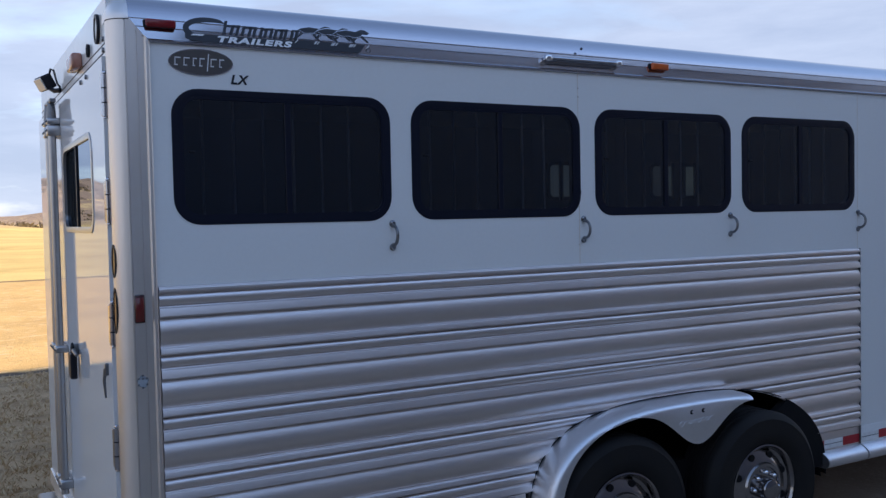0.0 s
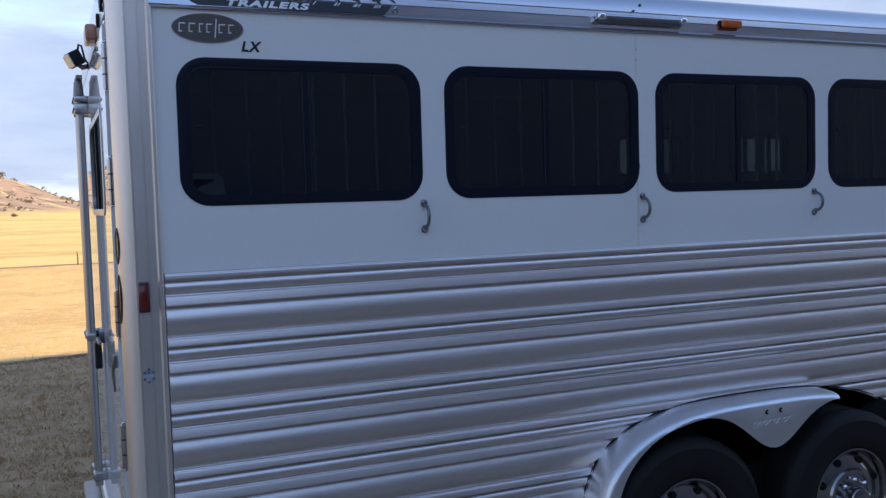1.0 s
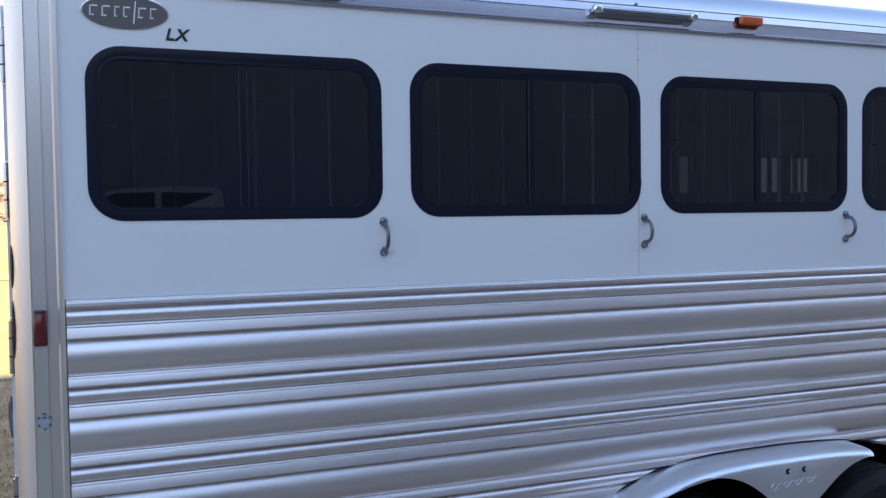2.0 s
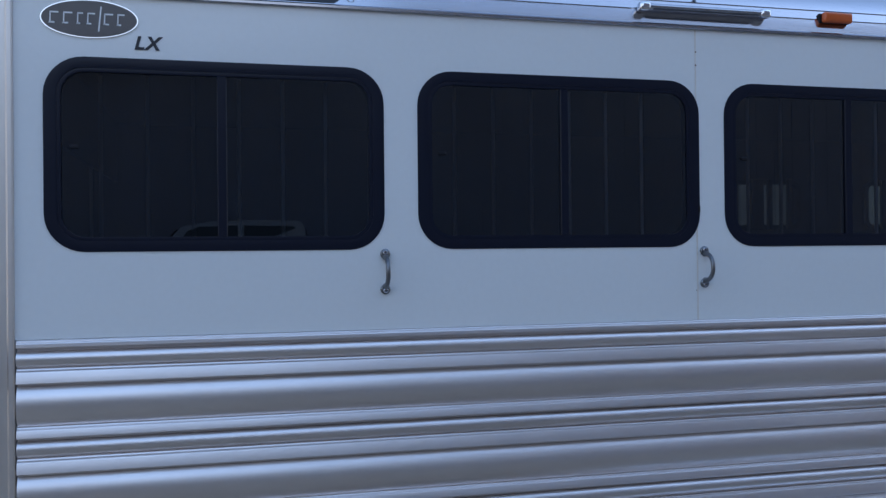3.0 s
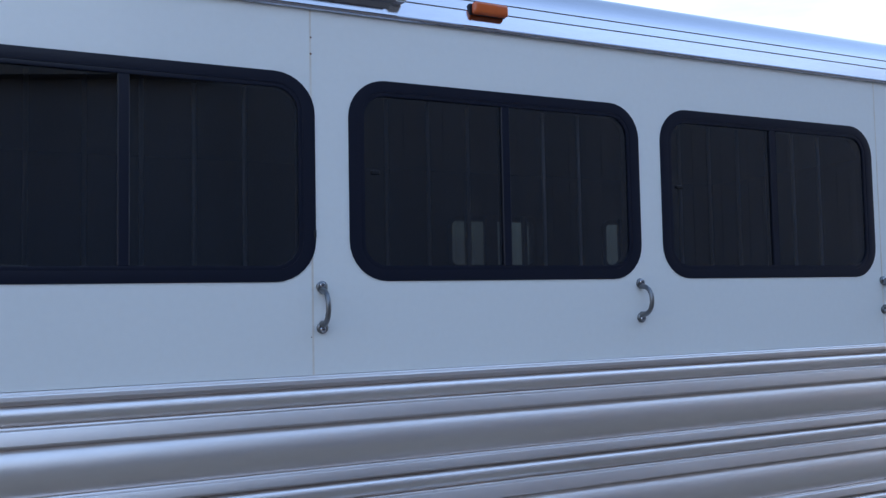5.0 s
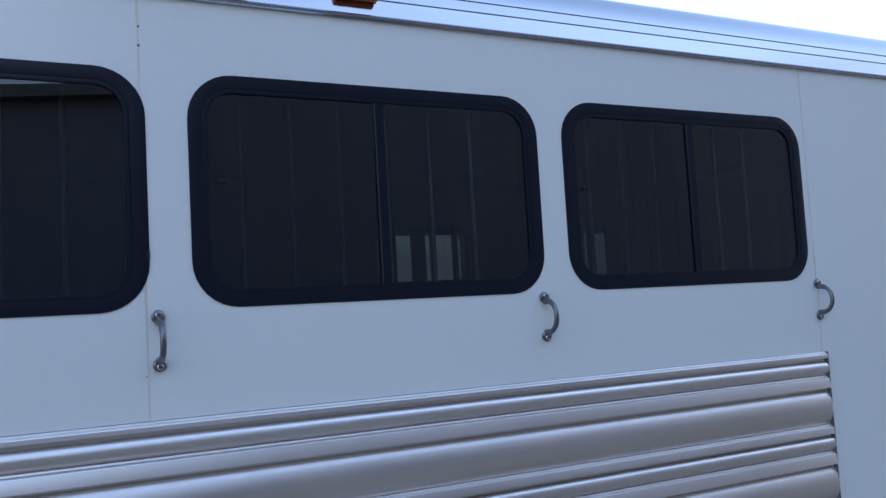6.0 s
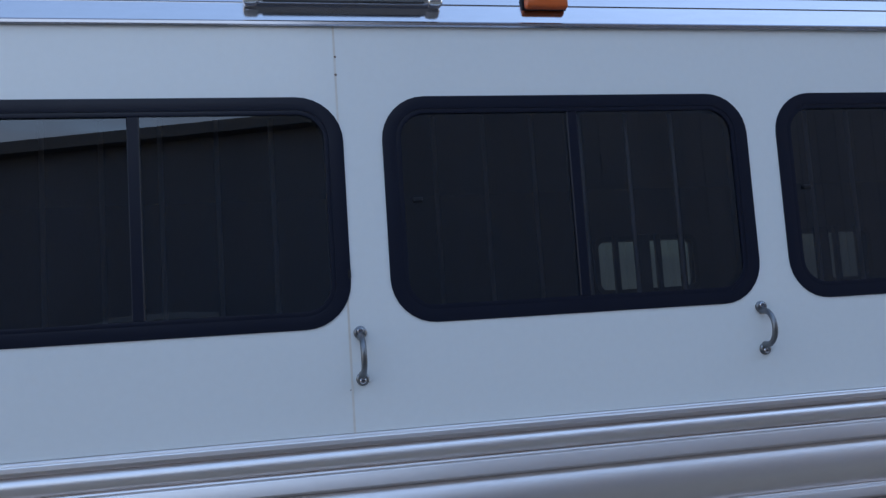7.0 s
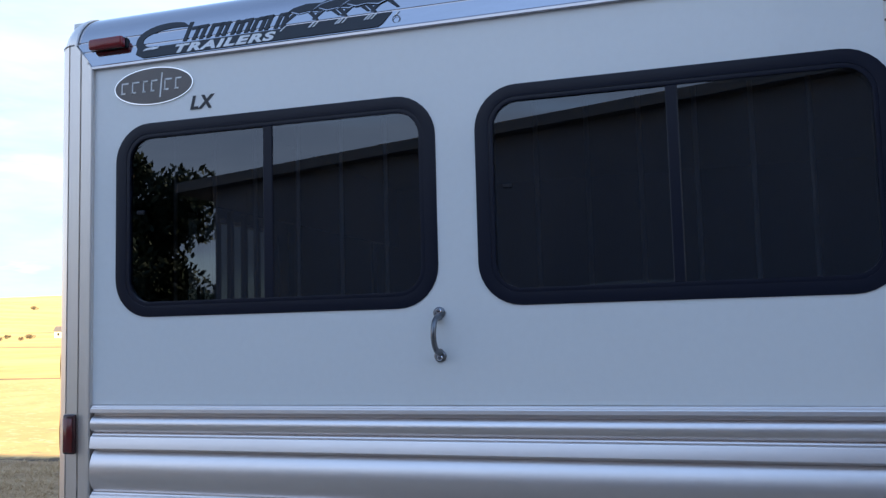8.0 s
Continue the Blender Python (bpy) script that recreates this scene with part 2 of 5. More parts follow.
def ground_material():
    m = bpy.data.materials.new("dry_ground")
    m.use_nodes = True
    n, l = m.node_tree.nodes, m.node_tree.links
    p = n["Principled BSDF"]
    p.inputs["Roughness"].default_value = 0.95
    p.inputs["Specular IOR Level"].default_value = 0.15
    tc = n.new("ShaderNodeTexCoord")

    def tex(scale, detail=6.0, stretch=(1, 1, 1), rough=0.6):
        mp = n.new("ShaderNodeMapping")
        mp.inputs["Scale"].default_value = stretch
        l.new(tc.outputs["Object"], mp.inputs["Vector"])
        t = n.new("ShaderNodeTexNoise")
        t.inputs["Scale"].default_value, t.inputs["Detail"].default_value, t.inputs["Roughness"].default_value = scale, detail, rough
        l.new(mp.outputs["Vector"], t.inputs["Vector"])
        return t.outputs["Fac"]

    def span(socket, a, b):
        r = n.new("ShaderNodeMapRange")
        r.interpolation_type = "SMOOTHSTEP"
        r.inputs["From Min"].default_value, r.inputs["From Max"].default_value = a, b
        l.new(socket, r.inputs["Value"])
        return r.outputs["Result"]

    def blend(a, b, f):
        x = n.new("ShaderNodeMix")
        x.data_type = "RGBA"
        for s, v in (("A", a), ("B", b)):
            if isinstance(v, tuple):
                x.inputs[s].default_value = (*v, 1)
            else:
                l.new(v, x.inputs[s])
        l.new(f, x.inputs["Factor"])
        return x.outputs["Result"]

    def times(a, b):
        x = n.new("ShaderNodeMath")
        x.operation = "MULTIPLY"
        l.new(a, x.inputs[0])
        l.new(b, x.inputs[1])
        return x.outputs[0]

    sep = n.new("ShaderNodeSeparateXYZ")
    l.new(tc.outputs["Object"], sep.inputs["Vector"])
    grass = blend((0.68, 0.50, 0.20), (0.56, 0.39, 0.15), span(tex(0.35), 0.35, 0.65))
    grass = blend(grass, (0.74, 0.56, 0.23), span(tex(0.03, 4, (0.5, 2.0, 1)), 0.4, 0.62))
    grass = blend(grass, (0.36, 0.26, 0.13), times(span(tex(9.0, 8), 0.5, 0.72), span(tex(1.3), 0.4, 0.7)))
    grass = blend(grass, (0.30, 0.20, 0.11), times(span(tex(0.02, 5, (0.25, 3.0, 1)), 0.60, 0.66), span(tex(0.2), 0.3, 0.6)))
    near = blend((0.46, 0.30, 0.165), (0.32, 0.20, 0.105), span(tex(1.6, 6, (0.45, 1.5, 1)), 0.35, 0.65))
    near = blend(near, (0.20, 0.14, 0.085), times(span(tex(6.0, 7, (0.4, 1.6, 1)), 0.52, 0.66), span(tex(0.8), 0.35, 0.65)))
    near = blend(near, (0.58, 0.41, 0.23), span(tex(14.0, 6, (0.6, 1.4, 1)), 0.56, 0.75))
    dirt = blend((0.41, 0.31, 0.25), (0.32, 0.235, 0.185), span(tex(0.9), 0.35, 0.65))
    dirt = blend(dirt, (0.50, 0.40, 0.325), span(tex(30.0, 5), 0.56, 0.72))
    dirt = blend(dirt, (0.17, 0.12, 0.09), span(tex(55.0, 4), 0.60, 0.72))
    dirt = blend(dirt, (0.36, 0.27, 0.17), times(span(tex(4.0, 8), 0.55, 0.68), span(tex(0.5, 3), 0.4, 0.6)))
    hill = blend((0.34, 0.25, 0.19), (0.60, 0.45, 0.25), span(tex(0.10, 9, (1, 1, 1), 0.7), 0.53, 0.60))
    hill = blend(hill, (0.17, 0.125, 0.095), span(tex(0.22, 9, (1, 0.6, 1), 0.72), 0.52, 0.60))
    soil = blend((0.70, 0.47, 0.20), (0.58, 0.38, 0.16), span(tex(0.5), 0.35, 0.65))
    soil = blend(soil, (0.76, 0.55, 0.30), span(tex(6.0, 8, (0.6, 1.0, 1)), 0.54, 0.66))
    soil = blend(soil, (0.42, 0.28, 0.16), span(tex(11.0, 8, (0.5, 1.0, 1)), 0.60, 0.68))
    soil = blend(soil, (0.38, 0.26, 0.15), times(span(tex(3.0, 8, (0.5, 1.5, 1)), 0.56, 0.70), span(tex(0.6), 0.45, 0.65)))
    wob = n.new("ShaderNodeMath")
    wob.operation = "ADD"
    l.new(sep.outputs["Y"], wob.inputs[0])
    l.new(span(tex(0.25), 0.0, 1.0), wob.inputs[1])
    # shadow of a low berm across the field, painted as a dark line
    line = times(span(wob.outputs[0], 27.9, 28.2), span(wob.outputs[0], 28.9, 28.5))
    grass = blend(soil, grass, span(wob.outputs[0], 27.5, 28.7))
    grass = blend(grass, (0.22, 0.15, 0.09), line)
    edge = n.new("ShaderNodeMath")
    edge.operation = "ADD"
    l.new(sep.outputs["Y"], edge.inputs[0])
    l.new(tex(1.3, 2), edge.inputs[1])
    color = blend(near, grass, span(edge.outputs[0], 9.5, 9.7))
    color = blend(color, (0.13, 0.09, 0.06), times(span(edge.outputs[0], 9.15, 9.3), span(edge.outputs[0], 9.85, 9.6)))
    gravel = blend((0.39, 0.318, 0.25), (0.30, 0.24, 0.186), span(tex(1.1), 0.35, 0.65))
    gravel = blend(gravel, (0.49, 0.412, 0.335), span(tex(45.0, 5), 0.56, 0.72))
    gravel = blend(gravel, (0.22, 0.18, 0.15), span(tex(60.0, 4), 0.60, 0.72))
    dirt = blend(gravel, dirt, span(sep.outputs["Y"], -0.6, 0.6))
    color = blend(dirt, color, span(sep.outputs["Y"], 0.6, 1.8))
    color = blend(color, hill, times(span(sep.outputs["Z"], 0.6, 2.4), times(span(sep.outputs["X"], -120.0, -80.0), span(sep.outputs["Y"], 120.0, 170.0))))
    l.new(color, p.inputs["Base Color"])
    bp = n.new("ShaderNodeBump")
    bp.inputs["Strength"].default_value, bp.inputs["Distance"].default_value = 0.7, 0.03
    l.new(tex(18.0, 8), bp.inputs["Height"])
    l.new(bp.outputs["Normal"], p.inputs["Normal"])
    return m


GROUND = ground_material()

# ---- mesh helpers ----
def mesh_of(name, bm, material, smooth=False, angle=35, facing=None):
    bmesh.ops.recalc_face_normals(bm, faces=bm.faces)
    if facing:
        for f in bm.faces:
            f.normal_update()
            if f.normal.dot(Vector(facing)) < 0:
                f.normal_flip()
    if smooth:
        for f in bm.faces:
            f.smooth = True
        for e in bm.edges:
            if len(e.link_faces) == 2 and e.calc_face_angle(0) > radians(angle):
                e.smooth = False
    me = bpy.data.meshes.new(name)
    bm.to_mesh(me)
    bm.free()
    for mat in material if isinstance(material, (list, tuple)) else [material]:
        me.materials.append(mat)
    return me


def part(name, bm, material, parent, label="", smooth=False, angle=35, facing=None):
    """One mesh object under a thing or under a part; the mesh is in world metres unless the parent is moved later."""
    ob = new(name, mesh_of(name, bm, material, smooth, angle, facing))
    ob.parent = parent
    if label:
        ob["label"] = label
    return ob


def thing(name, label, category, group="", kind="", at=(0, 0, 0)):
    ob = new(name)
    ob.location = at
    return tagged(ob, label, category, group, kind)


def box(bm, x0, x1, y0, y1, z0, z1, bevel=0.0, segments=1):
    made = bmesh.ops.create_cube(bm, size=1.0, matrix=Matrix.LocRotScale(((x0 + x1) / 2, (y0 + y1) / 2, (z0 + z1) / 2), None, (x1 - x0, y1 - y0, z1 - z0)))
    if bevel:
        edges = list({e for v in made["verts"] for e in v.link_edges})
        bmesh.ops.bevel(bm, geom=edges, offset=bevel, segments=segments, profile=0.5, affect="EDGES")
    return bm


def sweep_x(bm, profile, x0, x1, closed=False, caps=False):
    """Extrudes a (y, z) profile along x."""
    a = [bm.verts.new((x0, y, z)) for y, z in profile]
    b = [bm.verts.new((x1, y, z)) for y, z in profile]
    k = len(profile)
    for i in range(k if closed else k - 1):
        j = (i + 1) % k
        bm.faces.new((a[i], a[j], b[j], b[i]))
    if caps:
        bm.faces.new(a)
        bm.faces.new(b)
    return bm


def sweep_z(bm, profile, z0, z1, closed=True, caps=True):
    a = [bm.verts.new((x, y, z0)) for x, y in profile]
    b = [bm.verts.new((x, y, z1)) for x, y in profile]
    k = len(profile)
    for i in range(k if closed else k - 1):
        j = (i + 1) % k
        bm.faces.new((a[i], a[j], b[j], b[i]))
    if caps:
        bm.faces.new(a)
        bm.faces.new(b)
    return bm


def tube(bm, path, radius, sides=10, caps=True):
    """A round bar along a path of points; radius may be one number or one for each point."""
    path = [Vector(p) for p in path]
    radii = radius if isinstance(radius, (list, tuple)) else [radius] * len(path)
    rings, side = [], None
    for i, p in enumerate(path):
        way = (path[min(i + 1, len(path) - 1)] - path[max(i - 1, 0)]).normalized()
        if side is None:
            side = way.orthogonal().normalized()
        side = (side - way * side.dot(way)).normalized()
        up = way.cross(side)
        rings.append([bm.verts.new(p + radii[i] * (math.cos(a) * side + math.sin(a) * up)) for a in (2 * math.pi * k / sides for k in range(sides))])
    for r, s in zip(rings, rings[1:]):
        for k in range(sides):
            bm.faces.new((r[k], r[(k + 1) % sides], s[(k + 1) % sides], s[k]))
    if caps:
        bm.faces.new(rings[0])
        bm.faces.new(rings[-1])
    return bm


def lathe_y(bm, profile, cx, cz, sides=40, cap_last=False):
    """Turns a profile of (radius, y) about the axis along y through (cx, cz)."""
    rings = []
    for r, y in profile:
        rings.append([bm.verts.new((cx + r * math.cos(a), y, cz + r * math.sin(a))) for a in (2 * math.pi * k / sides for k in range(sides))])
    for r, s in zip(rings, rings[1:]):
        for k in range(sides):
            bm.faces.new((r[k], r[(k + 1) % sides], s[(k + 1) % sides], s[k]))
    if cap_last:
        bm.faces.new(rings[-1])
    return bm


def disc(bm, centre, normal, radius, thick, sides=16):
    c, nrm = Vector(centre), Vector(normal).normalized()
    return tube(bm, [c, c + nrm * thick * 0.6, c + nrm * thick], [radius, radius, radius * 0.75], sides)


def round_rect(w, h, r, steps=8):
    """The outline of a rounded rectangle about the origin, counter-clockwise."""
    pts = []
    for cx, cy, a0 in ((w / 2 - r, h / 2 - r, 0), (-w / 2 + r, h / 2 - r, 90), (-w / 2 + r, -h / 2 + r, 180), (w / 2 - r, -h / 2 + r, 270)):
        for k in range(steps + 1):
            a = radians(a0 + 90 * k / steps)
            pts.append((cx + r * math.cos(a), cy + r * math.sin(a)))
    return pts


def ring(bm, outer, inner, y0, y1, crown=0.0):
    """A frame between two outlines with the same count of (x, z) points, from depth y0 (front) to y1 (back)."""
    k = len(outer)
    of, inn = [bm.verts.new((x, y0 + crown, z)) for x, z in outer], [bm.verts.new((x, y0 + crown, z)) for x, z in inner]
    mid = [bm.verts.new(((a[0] + b[0]) / 2, y0, (a[1] + b[1]) / 2)) for a, b in zip(outer, inner)]
    ob, ib = [bm.verts.new((x, y1, z)) for x, z in outer], [bm.verts.new((x, y1, z)) for x, z in inner]
    for i in range(k):
        j = (i + 1) % k
        for a, b in ((ob, of), (of, mid), (mid, inn), (inn, ib), (ib, ob)):
            bm.faces.new((a[i], a[j], b[j], b[i]))
    return bm


def plate(bm, outline, y):
    bm.faces.new([bm.verts.new((x, y, z)) for x, z in outline])
    return bm


def slab(bm, outline, y0, y1):
    """A flat plate of (x, z) outline between the depths y0 and y1."""
    a, b = [bm.verts.new((x, y0, z)) for x, z in outline], [bm.verts.new((x, y1, z)) for x, z in outline]
    bm.faces.new(a)
    bm.faces.new(b)
    for i in range(len(a)):
        j = (i + 1) % len(a)
        bm.faces.new((a[i], a[j], b[j], b[i]))
    return bm


def pierced(bm, x0, x1, z0, z1, hole, y0, y1, rim=False):
    """A rectangular cell of wall with one hole; hole: (cx, cz, w, h, r). Front at y0, back at y1."""
    cx, cz, w, h, r = hole
    inner = [(cx + x, cz + z) for x, z in round_rect(w, h, r)]
    k = len(inner)
    steps = k // 4
    corners = [(x1, z1), (x0, z1), (x0, z0), (x1, z0)]
    outer = []
    for i, (x, z) in enumerate(inner):
        q, s = divmod(i, steps)
        px, pz = corners[q]
        if s < steps // 2:                       # run along the first side towards the corner
            p = ((px, z if s == 0 else z + (pz - z) * s / (steps // 2)) if q % 2 == 0 else (x if s == 0 else x + (px - x) * s / (steps // 2), pz))
        elif s == steps // 2:
            p = (px, pz)
        else:
            f = (steps - 1 - s) / (steps - 1 - steps // 2)
            p = ((x + (px - x) * f, pz) if q % 2 == 0 else (px, z + (pz - z) * f))
        outer.append(p)
    for y in (y0, y1):
        a, b = [bm.verts.new((x, y, z)) for x, z in outer], [bm.verts.new((x, y, z)) for x, z in inner]
        for i in range(k):
            j = (i + 1) % k
            bm.faces.new((a[i], a[j], b[j], b[i]))
        if y == y0:
            first, edge = b, a
    if rim:
        for i in range(k):
            j = (i + 1) % k
            bm.faces.new((edge[i], edge[j], a[j], a[i]))
    for i in range(k):
        j = (i + 1) % k
        bm.faces.new((first[i], first[j], b[j], b[i]))
    return bm


def lettering(name, text, size, material, parent, place, label=""):
    cu = bpy.data.curves.new(name, "FONT")
    cu.body, cu.size, cu.extrude, cu.shear = text, size, 0.0008, 0.25
    cu.offset = 0.0016
    cu.space_character = 1.18
    ob = new(name, cu)
    me = bpy.data.meshes.new_from_object(ob)
    bpy.data.objects.remove(ob)
    me.materials.append(material)
    ob = new(name, me)
    ob.parent, ob.matrix_basis = parent, place
    if label:
        ob["label"] = label
    return ob

# ---- ground and distance ----
def smooth_step(a, b, v):
    v = min(1.0, max(0.0, (v - a) / (b - a)))
    return v * v * (3 - 2 * v)


def land(x, y):
    """Height of the ground: level round the trailer, with a rocky hill and long low rises far off."""
    d = math.hypot(x, y)
    az = math.degrees(math.atan2(-x, y))
    z = 0.02 * noise.noise((x * 0.8, y * 0.8, 3.0)) * smooth_step(3.0, 7.0, y)
    z -= 0.10 * smooth_step(8.45, 8.65, y + 0.15 * noise.noise((x * 1.3, 0.0, 4.0))) * (1 - smooth_step(20, 26, y))
    z += 0.5 * noise.noise((x * 0.03, y * 0.03, 1.0)) * smooth_step(25, 90, d)
    rise = 0.55 + 1.9 * smooth_step(18, 38, az) * (1 - smooth_step(70, 100, az)) + 0.4 * smooth_step(-1.5, -6, az)
    z += d * math.tan(radians(rise)) * smooth_step(230, 900, d) * (0.85 + 0.3 * noise.noise((x * 0.004, y * 0.004, 5.0)))
    hx, hy = x + 34.0, y - 262.0
    hill = math.exp(-(hx * hx / (2 * 20.0 ** 2) + hy * hy / (2 * 48.0 ** 2)))
    rock = noise.noise((x * 0.05, y * 0.05, 2.0)) + 0.5 * noise.noise((x * 0.13, y * 0.13, 6.0)) + 0.3 * noise.noise((x * 0.3, y * 0.3, 8.0))
    z += 14.5 * hill * (1 + 0.24 * rock)
    return z


bm = bmesh.new()
radii = [0.0] + [0.6 * 1.05 ** i for i in range(170)]
count = 300
rows = []
for d in radii:
    if d == 0:
        rows.append([bm.verts.new((0, 0, land(0, 0)))])
        continue
    rows.append([bm.verts.new((d * math.cos(2 * math.pi * k / count), d * math.sin(2 * math.pi * k / count), land(d * math.cos(2 * math.pi * k / count), d * math.sin(2 * math.pi * k / count)))) for k in range(count)])
for k in range(count):
    bm.faces.new((rows[0][0], rows[1][k], rows[1][(k + 1) % count]))
for a, b in zip(rows[1:], rows[2:]):
    for k in range(count):
        bm.faces.new((a[k], b[k], b[(k + 1) % count], a[(k + 1) % count]))
ground = new("ground", mesh_of("ground", bm, GROUND, True, 80))
tagged(ground, "dry tan grassland with bare dirt, rising to hills", "ground", kind="structure")

# dry grass: stuff
rng = random.Random(7)
bm = bmesh.new()
for i in range(11000):
    x, y = rng.uniform(-8, 1.5), rng.uniform(1.3, 8.35)
    if rng.random() > smooth_step(1.2, 3.0, y) + 0.3:
        continue
    z = land(x, y) - 0.01
    tall = rng.random() < 0.05
    for j in range(rng.randint(4, 7)):
        a, h = rng.uniform(0, 6.283), rng.uniform(0.02, 0.055) * (2.4 if tall else 1)
        lean, w = rng.uniform(0.02, 0.09), rng.uniform(0.002, 0.005)
        bx, by = x + rng.uniform(-0.05, 0.05), y + rng.uniform(-0.05, 0.05)
        tip = (bx + lean * math.cos(a), by + lean * math.sin(a), z + h)
        mid = (bx + 0.35 * lean * math.cos(a), by + 0.35 * lean * math.sin(a), z + h * 0.6)
        p, q = bm.verts.new((bx - w, by, z)), bm.verts.new((bx + w, by, z))
        r, s = bm.verts.new((mid[0] + w, mid[1], mid[2])), bm.verts.new((mid[0] - w, mid[1], mid[2]))
        bm.faces.new((p, q, r, s))
        bm.faces.new((s, r, bm.verts.new(tip)))
me = bpy.data.meshes.new("grass")
bm.to_mesh(me)
bm.free()
me.materials.append(DRY)
tagged(new("grass", me), "short dry tan grass tufts on the ground", "grass", kind="stuff")


def clump(bm, centre, radius, leaves, size, rng):
    for i in range(leaves):
        v = Vector((rng.gauss(0, 1), rng.gauss(0, 1), rng.gauss(0, 1))).normalized() * radius * rng.random() ** 0.45
        v.z *= 0.75
        p = Vector(centre) + v
        n1 = Vector((rng.uniform(-1, 1), rng.uniform(-1, 1), rng.uniform(-1, 1))).normalized()
        n2 = n1.orthogonal().normalized()
        n3 = n1.cross(n2)
        s = size * rng.uniform(0.6, 1.4)
        bm.faces.new([bm.verts.new(p + n2 * s), bm.verts.new(p + n3 * s * 0.4), bm.verts.new(p - n2 * s), bm.verts.new(p - n3 * s * 0.4)])


def tree(place, height, spread, seed, leaves, size, label, group=""):
    r = random.Random(seed)
    t = thing("tree", label, "tree", group, at=place)
    bm = bmesh.new()
    bend = [(0, 0, -0.05), (0.03 * height, 0.01 * height, height * 0.3), (0.02 * height, 0.03 * height, height * 0.65), (0.03 * height, 0.02 * height, height * 0.95)]
    tube(bm, bend, [height * 0.035, height * 0.026, height * 0.016, height * 0.004], 10)
    crown = bmesh.new()
    for i in range(28):
        h = height * r.uniform(0.12, 0.97)
        a = r.uniform(0, 6.283)
        reach = spread * (1.05 - 0.75 * (h / height)) * r.uniform(0.55, 1.0)
        tip = (reach * math.cos(a), reach * math.sin(a), h + reach * 0.25)
        tube(bm, [(0.02 * height, 0.02 * height, h - 0.1 * reach), (tip[0] * 0.5, tip[1] * 0.5, h + reach * 0.05), tip], [height * 0.010, height * 0.006, height * 0.002], 6)
        for f in (0.5, 0.8, 1.05):
            clump(crown, (tip[0] * f, tip[1] * f, h + reach * 0.25 * f), spread * 0.25 * r.uniform(0.7, 1.2), leaves, size, r)
    part("trunk", bm, BARK, t, "rough brown trunk and limbs", True)
    part("crown", crown, LEAF, t, "dark green uneven foliage")
    return t


def bush(place, radius, seed):
    r = random.Random(seed)
    t = thing("bush", "dark scrub bush on the dry hillside", "bush", "scrub bushes", at=place)
    bm = bmesh.new()
    for i in range(7):
        clump(bm, (r.uniform(-0.6, 0.6) * radius, r.uniform(-0.6, 0.6) * radius, radius * r.uniform(0.3, 0.8)), radius * 0.6, 40, radius * 0.16, r)
    part("foliage", bm, BRUSH, t)
    bm = bmesh.new()
    for i in range(5):
        a = i * 1.25
        tube(bm, [(0, 0, -0.2 * radius), (0.3 * radius * math.cos(a), 0.3 * radius * math.sin(a), 0.5 * radius)], [0.05 * radius, 0.02 * radius], 5)
    part("stem", bm, BARK, t)


def spot(az, d):
    x, y = -d * math.sin(radians(az)), d * math.cos(radians(az))
    return (x, y, land(x, y))


for i, (az, d, s) in enumerate(((-2.55, 330, 2.4), (-3.0, 335, 1.9), (-3.6, 345, 1.6), (-0.05, 300, 1.3), (3.0, 370, 1.6), (5.0, 360, 1.8), (1.6, 300, 1.3), (-4.4, 340, 2.6), (-5.2, 350, 2.0), (-1.2, 330, 1.7), (0.6, 335, 1.2), (3.6, 160, 0.6), (44.0, 300, 1.2), (42.9, 300, 1.1), (46.0, 470, 2.4), (44.5, 340, 1.6), (43.6, 345, 1.3), (42.4, 340, 1.5), (45.8, 700, 3.0), (42.2, 760, 3.0))):
    bush(spot(az, d), s, 40 + i)


# low scrub over the rocky hill
rng = random.Random(21)
bm = bmesh.new()
for i in range(900):
    x, y, z = spot(rng.uniform(-7, 16), rng.uniform(175, 330))
    if z < 1.6 or noise.noise((x * 0.06, y * 0.06, 12.0)) < -0.05:
        continue
    size = rng.uniform(0.35, 1.0)
    clump(bm, (x, y, z + 0.25 * size), size * 1.3, 14, size * 0.55, rng)
for i in range(420):
    x, y, z = spot(rng.uniform(-7, 2), rng.uniform(255, 420))
    size = rng.uniform(0.4, 1.3) * rng.uniform(0.6, 1.5)
    if noise.noise((x * 0.05, y * 0.02, 3.0)) > -0.1:
        clump(bm, (x, y, z + 0.3 * size), size * 1.4, 14, size * 0.55, rng)
me = bpy.data.meshes.new("scrub")
bm.to_mesh(me)
bm.free()
me.materials.append(BRUSH)
tagged(new("scrub", me), "low brown scrub scattered over the rocky hill", "scrub", kind="stuff")


